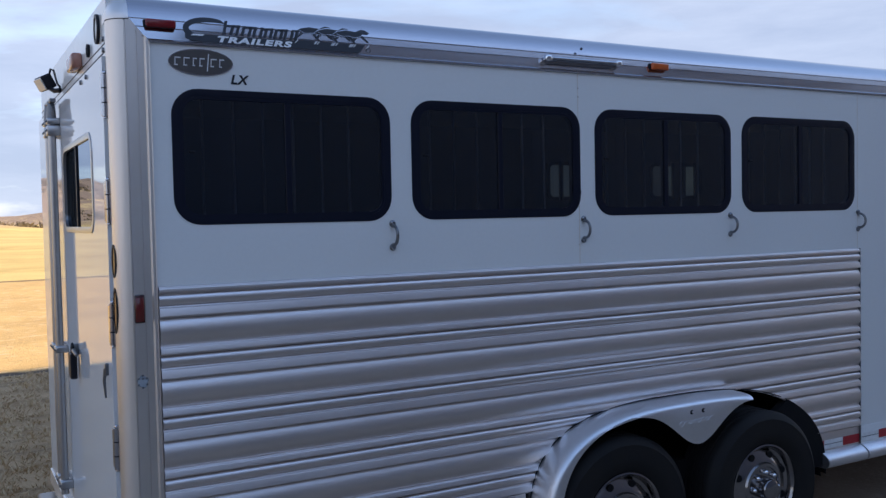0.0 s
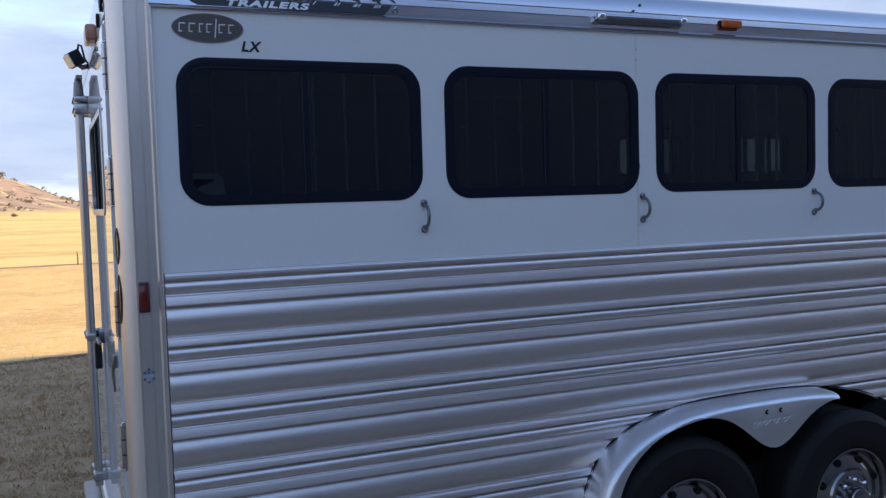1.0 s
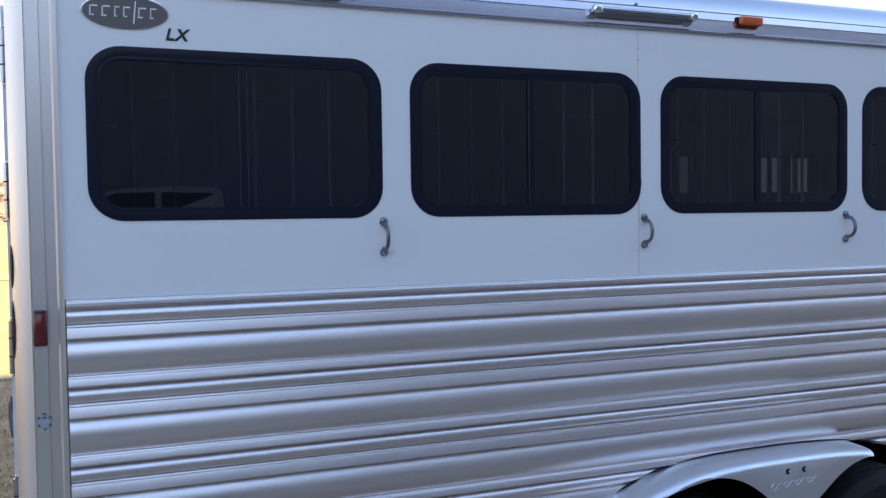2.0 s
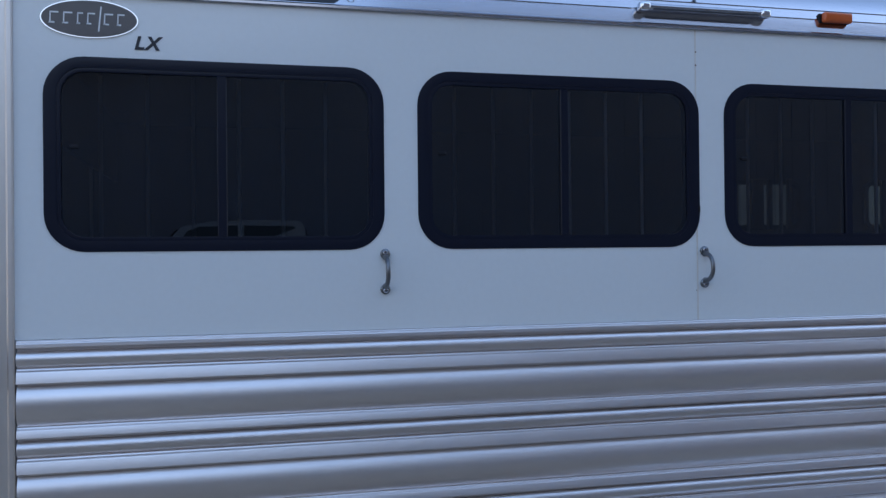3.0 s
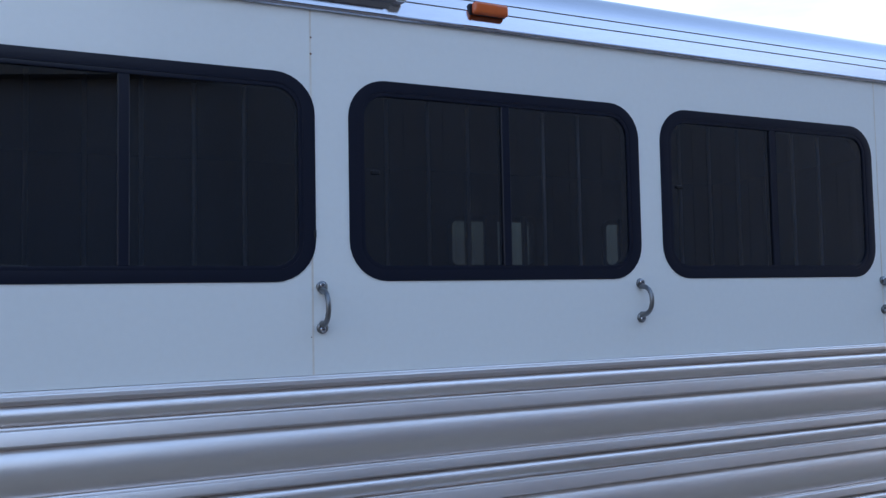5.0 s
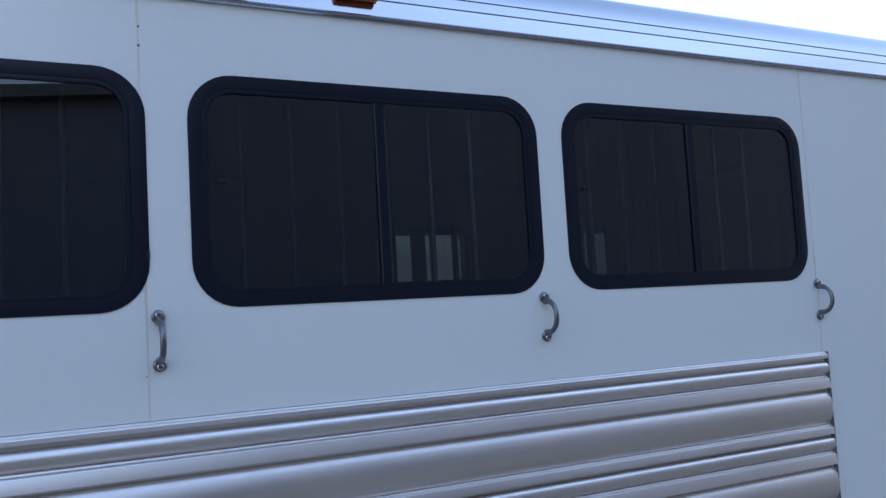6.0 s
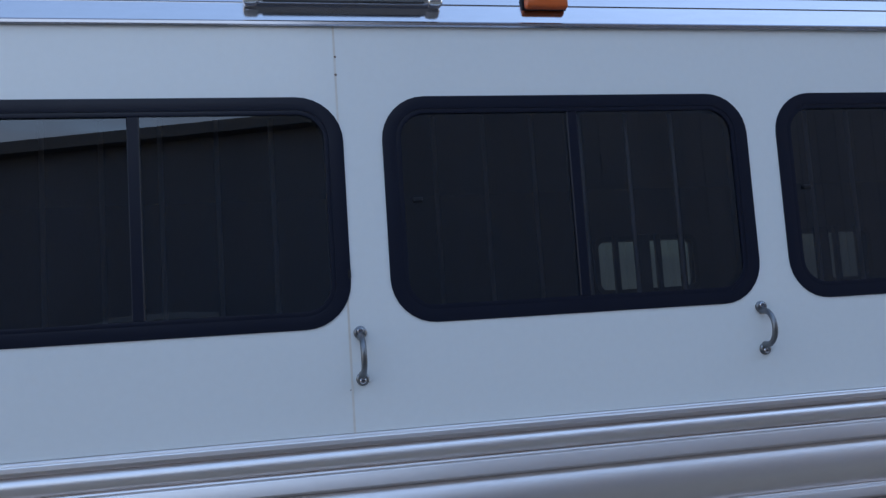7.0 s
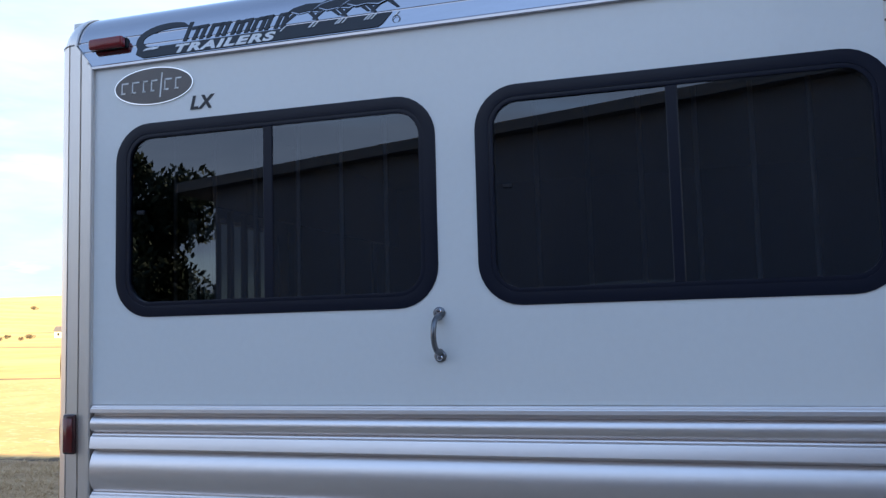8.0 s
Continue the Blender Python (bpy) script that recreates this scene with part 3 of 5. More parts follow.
def far_house(az, d, turn):
    """A small pale gabled house far across the field."""
    x, y, z = spot(az, d)
    h = thing("house", "small pale farmhouse with a grey gable roof far across the field", "house", at=(x, y, z - 0.3))
    h.rotation_euler = (0, 0, radians(turn))
    bm = bmesh.new()
    box(bm, -3.4, 3.4, -2.6, 2.6, 0, 2.7)
    part("wall", bm, HOUSE, h)
    bm = bmesh.new()
    sweep_x(bm, [(-3.0, 2.5), (0, 4.2), (3.0, 2.5), (3.0, 2.7), (0, 4.42), (-3.0, 2.7)], -3.7, 3.7, True, True)
    part("roof", bm, SHINGLE, h)
    for k in (-2, 0, 2):
        bm = bmesh.new()
        box(bm, k - 0.4, k + 0.4, -2.66, -2.55, 1.0, 2.0)
        part("window", bm, BLACK, h)
    bm = bmesh.new()
    box(bm, 1.2, 1.7, 0.5, 1.0, 3.6, 5.0)
    part("chimney", bm, SHINGLE, h)


far_house(40.4, 345, 25)

# lone stake in the field
stake = thing("field_stake", "thin dark wooden stake in the dry field", "stake", at=(-0.34, 27.5, land(-0.34, 27.5)))
bm = bmesh.new()
tube(bm, [(0, 0, -0.1), (0.01, 0, 0.25), (-0.01, 0, 0.42)], [0.022, 0.02, 0.014], 7)
part("stake", bm, BARK, stake)

# ---- metal barn behind the camera, with a lean-to and an added shading hall ----
BARN_Y = -9.0
barn = thing("metal_barn", "grey ribbed metal barn with a sloping lean-to and a tall hall added for shade", "barn")
# tall unseen hall, added so that its shadow covers trailer and near ground
bm = bmesh.new()
box(bm, 3.4, 26, -21, BARN_Y, -0.1, 10.45)
for i in range(75):
    x = 3.55 + i * 0.3
    box(bm, x, x + 0.05, BARN_Y - 0.01, BARN_Y + 0.004, 0, 10.4)
part("wall", bm, BARN, barn)
bm = bmesh.new()
sweep_x(bm, [(BARN_Y + 0.05, 10.4), (-15, 11.6), (-21.2, 10.4), (-21.2, 10.57), (-15, 11.8), (BARN_Y + 0.05, 10.57)], 3.0, 26.4, True, True)
part("roof", bm, BARN_TRIM, barn)
wing = [(-5.2, -0.1), (3.4, -0.1), (3.4, 4.596), (-5.2, 3.80)]
bm = bmesh.new()
slab(bm, wing, BARN_Y, -18)
for i in range(28):
    x = -5.05 + i * 0.3
    box(bm, x, x + 0.05, BARN_Y - 0.01, BARN_Y + 0.004, 0, 3.78 + (x + 5.2) * 0.0925)
part("lean_to_wall", bm, BARN_DARK, barn, "dark ribbed sheet metal")
bm = bmesh.new()
slab(bm, [(-5.7, 3.72), (3.4, 4.565), (3.4, 4.705), (-5.7, 3.86)], BARN_Y + 0.25, -18.3)
part("lean_to_roof", bm, BARN_TRIM, barn)
tree((-8.3, -11.2, 0), 4.9, 2.5, 3, 420, 0.08, "dark green evergreen tree beside the metal barn")
tree((-9.1, -12.6, 0), 3.0, 2.3, 11, 420, 0.085, "low dark green evergreen tree beside the metal barn")
tree((-11.2, -11.4, 0), 3.4, 2.4, 13, 420, 0.085, "low dark green evergreen tree beside the metal barn")
tree((-10.4, -12.4, 0), 5.0, 2.4, 5, 420, 0.075, "dark green evergreen tree behind the metal barn")

# ---- pickup parked between the barn and the trailer ----
def pickup(place):
    """A crew cab pickup, nose towards -x: body, cab, panes, bed, wheels, lamps, bumpers."""
    t = thing("pickup_truck", "grey crew cab pickup parked before the metal barn", "pickup truck", at=place)
    bm = bmesh.new()
    side = [(-2.72, 0.55), (-2.72, 1.06), (-2.62, 1.20), (-1.05, 1.34), (-0.86, 1.40), (1.42, 1.42), (3.15, 1.42), (3.15, 0.62), (2.86, 0.60)]
    side += [(2.42 + 0.44 * math.cos(a), 0.45 + 0.44 * math.sin(a)) for a in (math.pi * (0.15 + 0.7 * i / 8) for i in range(9))]
    side += [(1.98, 0.50), (-1.36, 0.50)]
    side += [(-1.80 + 0.44 * math.cos(a), 0.45 + 0.44 * math.sin(a)) for a in (math.pi * (0.15 + 0.7 * i / 8) for i in range(9))]
    side += [(-2.24, 0.55)]
    slab(bm, side, -0.92, 0.92)
    part("body", bm, CAR_PAINT, t)
    bm = bmesh.new()
    sides = []
    for x, z, y in ((-0.62, 1.38, 0.90), (0.02, 2.085, 0.74), (0.30, 2.145, 0.70), (0.80, 2.165, 0.69), (1.26, 2.150, 0.70), (1.31, 2.095, 0.74), (1.40, 1.38, 0.90)):
        sides.append(((x, -y, z), (x, y, z)))
    rows = [(bm.verts.new(a), bm.verts.new(b)) for a, b in sides]
    for (a, b), (c, d) in zip(rows, rows[1:] + rows[:1]):
        bm.faces.new((a, b, d, c))
    bm.faces.new([a for a, b in rows])
    bm.faces.new([b for a, b in reversed(rows)])
    bmesh.ops.recalc_face_normals(bm, faces=bm.faces)
    cab = part("cab", bm, CAR_PAINT, t, "", True, 30)

    def on_side(x, z):
        return 0.90 - (z - 1.38) / 0.67 * 0.16 + 0.006

    for pts in (((-0.42, 1.44), (0.09, 2.045), (0.20, 2.090), (0.60, 2.100), (0.60, 1.44)), ((0.67, 1.44), (0.67, 2.100), (1.20, 2.090), (1.23, 2.055), (1.28, 1.44))):
        for way in (1, -1):
            bm = bmesh.new()
            bm.faces.new([bm.verts.new((x, way * on_side(x, z), z)) for x, z in pts])
            part("side_window", bm, CAR_GLASS, cab, "dark side window")
    for x0, z0, x1, z1 in ((-0.60, 1.43, -0.02, 2.065), (1.405, 1.43, 1.325, 2.065)):
        bm = bmesh.new()
        out = -0.008 if x0 < 0 else 0.008
        bm.faces.new([bm.verts.new(p) for p in ((x0 + out, -0.80, z0), (x0 + out, 0.80, z0), (x1 + out, 0.66, z1), (x1 + out, -0.66, z1))])
        part("windscreen" if x0 < 0 else "rear_window", bm, CAR_GLASS, cab, "dark pane")
    for x0, x1 in ((-2.82, -2.70), (3.14, 3.26)):
        bm = bmesh.new()
        box(bm, x0, x1, -0.88, 0.88, 0.48, 0.70, 0.03, 2)
        part("bumper", bm, STEEL, t, "dull steel bumper")
    for y in (-0.72, 0.72):
        bm = bmesh.new()
        box(bm, -2.74, -2.66, y - 0.15, y + 0.15, 0.84, 1.02, 0.02)
        part("headlight", bm, CLEAR, t)
        bm = bmesh.new()
        box(bm, 3.12, 3.165, y * 1.18 - 0.07, y * 1.18 + 0.07, 0.95, 1.33, 0.01)
        part("tail_light", bm, DARK_RED, t)
        bm = bmesh.new()
        box(bm, -0.42, -0.30, y * 1.44 - 0.09, y * 1.44 + 0.09, 1.44, 1.62, 0.02, 2)
        part("side_mirror", bm, BLACK, t)
        for x in (-1.80, 2.42):
            bm = bmesh.new()
            edge = 0.90 if y > 0 else -0.90
            lathe_y(bm, [(0.20, edge), (0.36, edge), (0.38, edge * 0.97), (0.38, edge * 0.76), (0.20, edge * 0.74)], x, 0.38, 32)
            wheel_ = part("wheel", bm, RUBBER, t, "", True, 40)
            bm = bmesh.new()
            disc(bm, (x, edge * 0.975, 0.38), (0, 1 if y > 0 else -1, 0), 0.21, 0.05, 24)
            part("rim", bm, RIM, wheel_)
    for x in (-0.55, 0.63, 1.36):
        bm = bmesh.new()
        box(bm, x - 0.006, x + 0.006, 0.918, 0.924, 0.56, 1.38)
        part("door_gap", bm, BLACK, t)
    for x in (0.42, 1.20):
        bm = bmesh.new()
        box(bm, x - 0.09, x + 0.09, 0.92, 0.95, 1.22, 1.26, 0.008)
        part("door_handle", bm, STEEL, t)
    return t


pickup((0, -7.95, 0))

# ---- horse trailer ----
FAR_Y, FRONT_X, REAR_X = 2.44, 7.4, -0.155
POST_X, POST_R = -0.137, 0.070          # rear face and corner radius of the posts; the doors stand proud of them
Z_BAND, Z_TOP = 1.572, 2.441
trailer = thing("horse_trailer", "white and silver aluminium horse trailer with dark tinted windows", "trailer")
WINDOWS = [(0.501, 0.870), (1.460, 0.868), (2.412, 0.876), (3.367, 0.888)]      # centre, width
WZ, WH, WR = 2.038, 0.500, 0.098

# upper white sheets, pierced for the windows
CELLS = [(0.0, 0.980), (0.980, 1.8805), (1.8850, 2.886), (2.886, 3.833)]
for first in (0, 2):
    bm = bmesh.new()
    for k in (first, first + 1):
        pierced(bm, *CELLS[k], Z_BAND, Z_TOP + 0.02, (WINDOWS[k][0], WZ, WINDOWS[k][1] - 0.02, WH - 0.02, WR - 0.01), 0.0, 0.03)
    bmesh.ops.remove_doubles(bm, verts=bm.verts, dist=0.0002)
    part("upper_panel", bm, WHITE, trailer, "smooth white sheet aluminium")
bm = bmesh.new()
box(bm, 1.8805, 1.8850, -0.0009, 0.02, Z_BAND, Z_TOP)
part("seam", bm, SEAL, trailer, "dirty joint between two white sheets")
bm = bmesh.new()
box(bm, 3.8330, 3.8370, -0.0009, 0.02, 0.56, Z_TOP)
part("seam", bm, SEAL, trailer, "dirty joint between two white sheets")
bm = bmesh.new()
box(bm, 3.837, FRONT_X - 0.2, 0.0, 0.03, 0.55, Z_TOP + 0.02)
part("front_panel", bm, WHITE, trailer, "smooth white sheet aluminium")


def window(cx, w):
    """A black framed sliding window: frame, mullion, two panes, screen, inner bars."""
    outer = [(cx + x, WZ + z) for x, z in round_rect(w - 0.004, WH - 0.004, WR)]
    inner = [(cx + x, WZ + z) for x, z in round_rect(w - 0.066, WH - 0.060, WR - 0.032)]
    bm = bmesh.new()
    ring(bm, outer, inner, -0.0030, 0.028, 0.0012)
    win = part("window", bm, FRAME, trailer, "black rounded window frame", True, 40)
    inner2 = [(cx + x, WZ + z) for x, z in round_rect(w - 0.086, WH - 0.080, WR - 0.041)]
    bm = bmesh.new()
    ring(bm, inner, inner2, -0.0012, 0.03, 0.0006)
    part("inner_frame", bm, FRAME, win, "", True, 40)
    bm = bmesh.new()
    box(bm, cx - 0.010, cx + 0.015, -0.0004, 0.026, WZ - WH / 2 + 0.039, WZ + WH / 2 - 0.039, 0.002)
    part("mullion", bm, FRAME, win)
    hh = WH / 2 - 0.036
    rr = round_rect(w - 0.076, WH - 0.072, WR - 0.036)
    left = [(cx + x, WZ + z) for x, z in rr if x < 0]
    right = [(cx + x, WZ + z) for x, z in rr if x > 0]
    bm = bmesh.new()
    plate(bm, [(cx, WZ + hh)] + left + [(cx, WZ - hh)], 0.0065)
    pane = part("sliding_pane", bm, SCREENED, win, "dark tinted sliding pane with a screen", facing=(0, -1, 0))
    n = len(right)
    bm = bmesh.new()
    plate(bm, [(cx, WZ - hh)] + right[n // 2:] + right[:n // 2] + [(cx, WZ + hh)], 0.0035)
    pane = part("fixed_pane", bm, GLASS, win, "dark tinted fixed pane", facing=(0, -1, 0))
    for x in (cx - 0.307, cx - 0.190, cx - 0.073, cx + 0.047, cx + 0.164, cx + 0.281):
        bm = bmesh.new()
        tube(bm, [(x, 0.075, WZ - WH / 2 - 0.03), (x, 0.075, WZ + WH / 2 + 0.03)], 0.0055, 8)
        part("bar", bm, FENDER, win, "thin metal bar", True)
    bm = bmesh.new()
    box(bm, cx - w / 2 + 0.062, cx - w / 2 + 0.084, 0.000, 0.010, WZ + 0.014, WZ + 0.024, 0.002)
    part("latch", bm, BLACK, win)
    return win


for c, w in WINDOWS:
    window(c, w)


def grab_handle(x):
    """A cast bow handle: two round feet with a slotted screw each and a bowed bar between them."""
    bm = bmesh.new()
    for z in (1.681, 1.778):
        disc(bm, (x, -0.0005, z), (0, -1, 0), 0.0138, 0.0065, 20)
    pts = []
    for i in range(17):
        a = math.pi * i / 16
        pts.append((x, -0.0035 - 0.047 * math.sin(a) ** 0.75, 1.7295 + 0.0395 * math.cos(a)))
    tube(bm, pts, [0.0085, 0.0076, 0.0068] + [0.0063] * 11 + [0.0068, 0.0076, 0.0085], 12)
    h = part("grab_handle", bm, STEEL, trailer, "dull grey bow handle", True)
    for z, d in ((1.681, -1), (1.778, 1)):
        bm = bmesh.new()
        disc(bm, (x, -0.0055, z + d * 0.0035), (0, -1, 0), 0.0068, 0.0048, 14)
        screw = part("screw", bm, LAMP_METAL, h, "pale steel screw head", True)
        bm = bmesh.new()
        box(bm, x - 0.0034, x + 0.0034, -0.0107, -0.0100, z + d * 0.0035 - 0.0010, z + d * 0.0035 + 0.0010)
        part("slot", bm, BLACK, screw)


for x in (0.934, 1.905, 2.839, 3.836):
    grab_handle(x)

# ---- ribbed lower side: interlocking planks ----
# fender outline: half width at a height
ARCH_X, ARCH_TOP, ARCH_W, ARCH_N = 2.455, 0.897, 0.885, 3.1


FRONT_W, FRONT_N = 1.08, 2.5          # the open wheel arch ahead of the broken-off fender end


def arch_point(s):
    """The wheel arch's outline for s from 0 (rear foot) to 1 (front foot)."""
    u = 2 * s - 1
    a = math.pi / 2 * (1 + math.copysign(abs(u) ** 1.5, u))
    c, sn = -math.cos(a), math.sin(a)
    w, n = (FRONT_W, FRONT_N) if c > 0 else (ARCH_W, ARCH_N)
    return (ARCH_X + w * math.copysign(abs(c) ** (2 / n), c), 0.33 + (ARCH_TOP - 0.33) * abs(sn) ** (2 / n))


def arch_half(z, front=False):
    w, n = (FRONT_W, FRONT_N) if front else (ARCH_W, ARCH_N)
    if z >= ARCH_TOP:
        return 0.0
    if z <= 0.33:
        return w
    return w * (1 - ((z - 0.33) / (ARCH_TOP - 0.33)) ** n) ** (1 / n)


def bulge(z0, z1, base, depth, steps):
    """(y, z) points of a rounded rib from z0 down to z1."""
    h = (z0 - z1) / 2
    r = (h * h + depth * depth) / (2 * depth)
    most = math.asin(min(1.0, h / r))
    return [(base + r - depth - r * math.cos(a), (z0 + z1) / 2 + r * math.sin(a)) for a in (most - 2 * most * i / steps for i in range(steps + 1))]


def strip(z0, z1):
    """(y, z) points of a flat band that leans out a little, with a double-beaded upper edge and a deep joint below."""
    out = 0.18 * (z0 - z1 - 0.020)
    return [(0.0005, z0), (-0.0045, z0 - 0.0022), (-0.0055, z0 - 0.0042), (-0.0060, z0 - 0.0054), (-0.0110, z0 - 0.0092), (-0.0120, z0 - 0.0112),
            (-0.0120 - out, z1 + 0.0088), (-0.0112 - out, z1 + 0.0074), (0.0040, z1 + 0.0064), (0.0040, z1)]


def plank(profile, name, label):
    low = min(z for y, z in profile)
    full = [(0.012, profile[0][1])] + profile + [(0.012, profile[-1][1])]
    for side in ((-1, 1) if low < ARCH_TOP - 0.006 else (0,)):
        bm = bmesh.new()
        sweep_x(bm, full, 0.004, 3.840, True, True)
        for v in bm.verts:
            cut = max(0.0, arch_half(v.co.z, side > 0) - 0.008)
            if side < 0 and v.co.x > 1:
                v.co.x = ARCH_X - cut
            if side > 0 and v.co.x < 1:
                v.co.x = ARCH_X + cut
        part(name, bm, ALU, trailer, label, True, 18)


plank([(0.0, 1.5715), (-0.0060, 1.5700), (-0.0080, 1.5677), (-0.0085, 1.5655), (-0.0122, 1.5638), (-0.0132, 1.5618), (-0.0140, 1.5532), (-0.0132, 1.5517),
       (0.0030, 1.5507), (0.0030, 1.5435)], "cap_moulding", "thin double beaded aluminium moulding")
plank(bulge(1.5435, 1.5015, 0.0005, 0.0150, 20), "narrow_rib", "rounded aluminium rib")
plank(strip(1.5015, 1.4555), "flat_band", "flat aluminium band")
P = 0.2245
for i in range(5):
    z = 1.455 - i * P
    if z - 0.098 > 0.556:
        plank(bulge(z, z - 0.0985, 0.0005, 0.0170, 28), "wide_rib", "broad bowed aluminium plank")
    if z - 0.136 > 0.556:
        plank(strip(z - 0.0985, z - 0.1355), "flat_band", "flat aluminium band")
    if z - 0.173 > 0.556:
        plank(bulge(z - 0.1355, z - 0.1775, 0.0005, 0.0150, 20), "narrow_rib", "rounded aluminium rib")
    if z - 0.222 > 0.52:
        plank(strip(z - 0.1775, z - 0.2240), "flat_band", "flat aluminium band")
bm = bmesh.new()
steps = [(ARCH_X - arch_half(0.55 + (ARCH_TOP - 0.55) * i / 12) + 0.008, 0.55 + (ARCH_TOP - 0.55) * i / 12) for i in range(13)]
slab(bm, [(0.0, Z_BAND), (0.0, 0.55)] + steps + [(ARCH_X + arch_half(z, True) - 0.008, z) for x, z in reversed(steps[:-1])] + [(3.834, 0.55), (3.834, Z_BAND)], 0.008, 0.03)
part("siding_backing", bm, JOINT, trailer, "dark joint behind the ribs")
bm = bmesh.new()
box(bm, 3.839, 3.8465, -0.012, 0.012, 0.458, Z_BAND, 0.002)
part("end_trim", bm, STEEL, trailer, "thin dark end trim")

# bottom rail, tape, running board
for a, b in ((-0.0, 1.56), (3.508, 3.839), (3.847, FRONT_X - 0.25)):
    bm = bmesh.new()
    sweep_x(bm, [(0.03, 0.5555), (-0.0012, 0.5555), (-0.0022, 0.553), (-0.0022, 0.455), (0.03, 0.455)], a, b, True, True)
    part("bottom_rail", bm, ALU if b < 3.84 else WHITE, trailer, "flat bottom strip", True)
    bm = bmesh.new()
    sweep_x(bm, [(0.03, 0.4545), (-0.004, 0.4545), (-0.020, 0.449), (-0.044, 0.436), (-0.058, 0.422), (-0.063, 0.405), (-0.060, 0.388), (-0.048, 0.374), (-0.030, 0.368), (0.03, 0.366)], a + 0.004, b, True, True)
    part("rub_rail", bm, FENDER, trailer, "rounded aluminium lower edge", True, 50)
x = 3.387
for i in range(8):
    bm = bmesh.new()
    box(bm, max(x, 3.533), x + 0.155, -0.0036, -0.0020, 0.466, 0.514)
    part("tape", bm, CHALK if i % 2 else TAPE_RED, trailer, "white reflective tape" if i % 2 else "red reflective tape")
    if i % 2:
        bm = bmesh.new()
        box(bm, x + 0.002, x + 0.153, -0.0044, -0.0034, 0.488, 0.4915)
        part("tape_line", bm, STEEL, trailer, "grey line on the tape")
    x += 0.157

# ---- corner post and top rail ----
arc = [(POST_X + POST_R - POST_R * math.sin(t), POST_R - POST_R * math.cos(t)) for t in (math.pi / 2 * i / 12 for i in range(13))]
profile = [(0.0, 0.02), (0.0, -0.008), (-0.004, -0.0105), (-0.013, -0.0105), (-0.017, -0.006), (-0.019, -0.001)]
for g in (-0.0445,):
    profile += [(g + 0.0036, -0.0010), (g + 0.0024, -0.0010), (g + 0.0020, 0.0045), (g - 0.0020, 0.0045), (g - 0.0024, -0.0010), (g - 0.0036, -0.0010)]
profile += [(-0.0670, 0.0), (-0.0800, 0.0002), (-0.0806, 0.0055), (-0.0846, 0.0062), (-0.0852, 0.0014)]
arc = [p for p in arc if p[0] < -0.0880]
profile += arc + [(POST_X, 0.078), (POST_X + 0.004, 0.082), (POST_X + 0.030, 0.082), (POST_X + 0.030, 0.02)]
bm = bmesh.new()
sweep_z(bm, profile, 0.30, 2.521)
for v in bm.verts:
    if v.co.z > 2.4:
        v.co.z = 2.445 + max(0.0, min(1.0, (-v.co.x) / 0.067)) * 0.078
part("corner_post", bm, POST, trailer, "grooved rounded aluminium corner post", True, 30)
FAR_SHIFT = -0.05                            # the far rear corner lies a little further back
far = [(x + FAR_SHIFT, FAR_Y - y) for x, y in profile]
bm = bmesh.new()
sweep_z(bm, far, 0.30, 2.521)
part("corner_post", bm, POST, trailer, "grooved rounded aluminium corner post", True, 30)


RAIL_R, RAIL_A = 0.123, math.asin(0.25)


def rail_y(z):
    """How far back the top rail's face lies at a height."""
    if z < 2.533:
        return -0.004 + max(0.0, z - 2.458) * 0.26
    a = math.asin(min(1.0, (z - 2.533) / RAIL_R + 0.25))
    return 0.0155 + RAIL_R * (math.cos(RAIL_A) - math.cos(a))


def rail_profile():
    p = [(0.02, 2.4415), (-0.007, 2.4415), (-0.0105, 2.444), (-0.0105, 2.450), (-0.007, 2.453), (-0.0035, 2.455)]
    for g in (2.497, 2.527):
        p += [(rail_y(g - 0.002), g - 0.002), (rail_y(g) + 0.003, g - 0.001), (rail_y(g) + 0.003, g + 0.001), (rail_y(g + 0.002), g + 0.002)]
    for i in range(13):
        a = RAIL_A + (math.pi / 2 - RAIL_A) * i / 12
        p.append((0.0155 + RAIL_R * (math.cos(RAIL_A) - math.cos(a)), 2.533 + RAIL_R * (math.sin(a) - 0.25)))
    return p


half = rail_profile()
bm = bmesh.new()
sweep_x(bm, half + [(0.1350, 2.59), (0.03, 2.52)], -0.02, FRONT_X - 0.1, True, True)
for v in bm.verts:
    if v.co.x < 0:
        v.co.x = -max(0.0, min(1.0, (v.co.z - 2.443) / 0.078)) * 0.068
part("top_rail", bm, RAIL, trailer, "polished rounded aluminium top rail with grooves", True, 30)
bm = bmesh.new()
sweep_x(bm, [(FAR_Y - y, z) for y, z in half + [(0.1350, 2.59), (0.03, 2.52)]], -0.068 + FAR_SHIFT, FRONT_X - 0.1, True, True)
part("top_rail", bm, RAIL, trailer, "polished rounded aluminium top rail", True, 30)
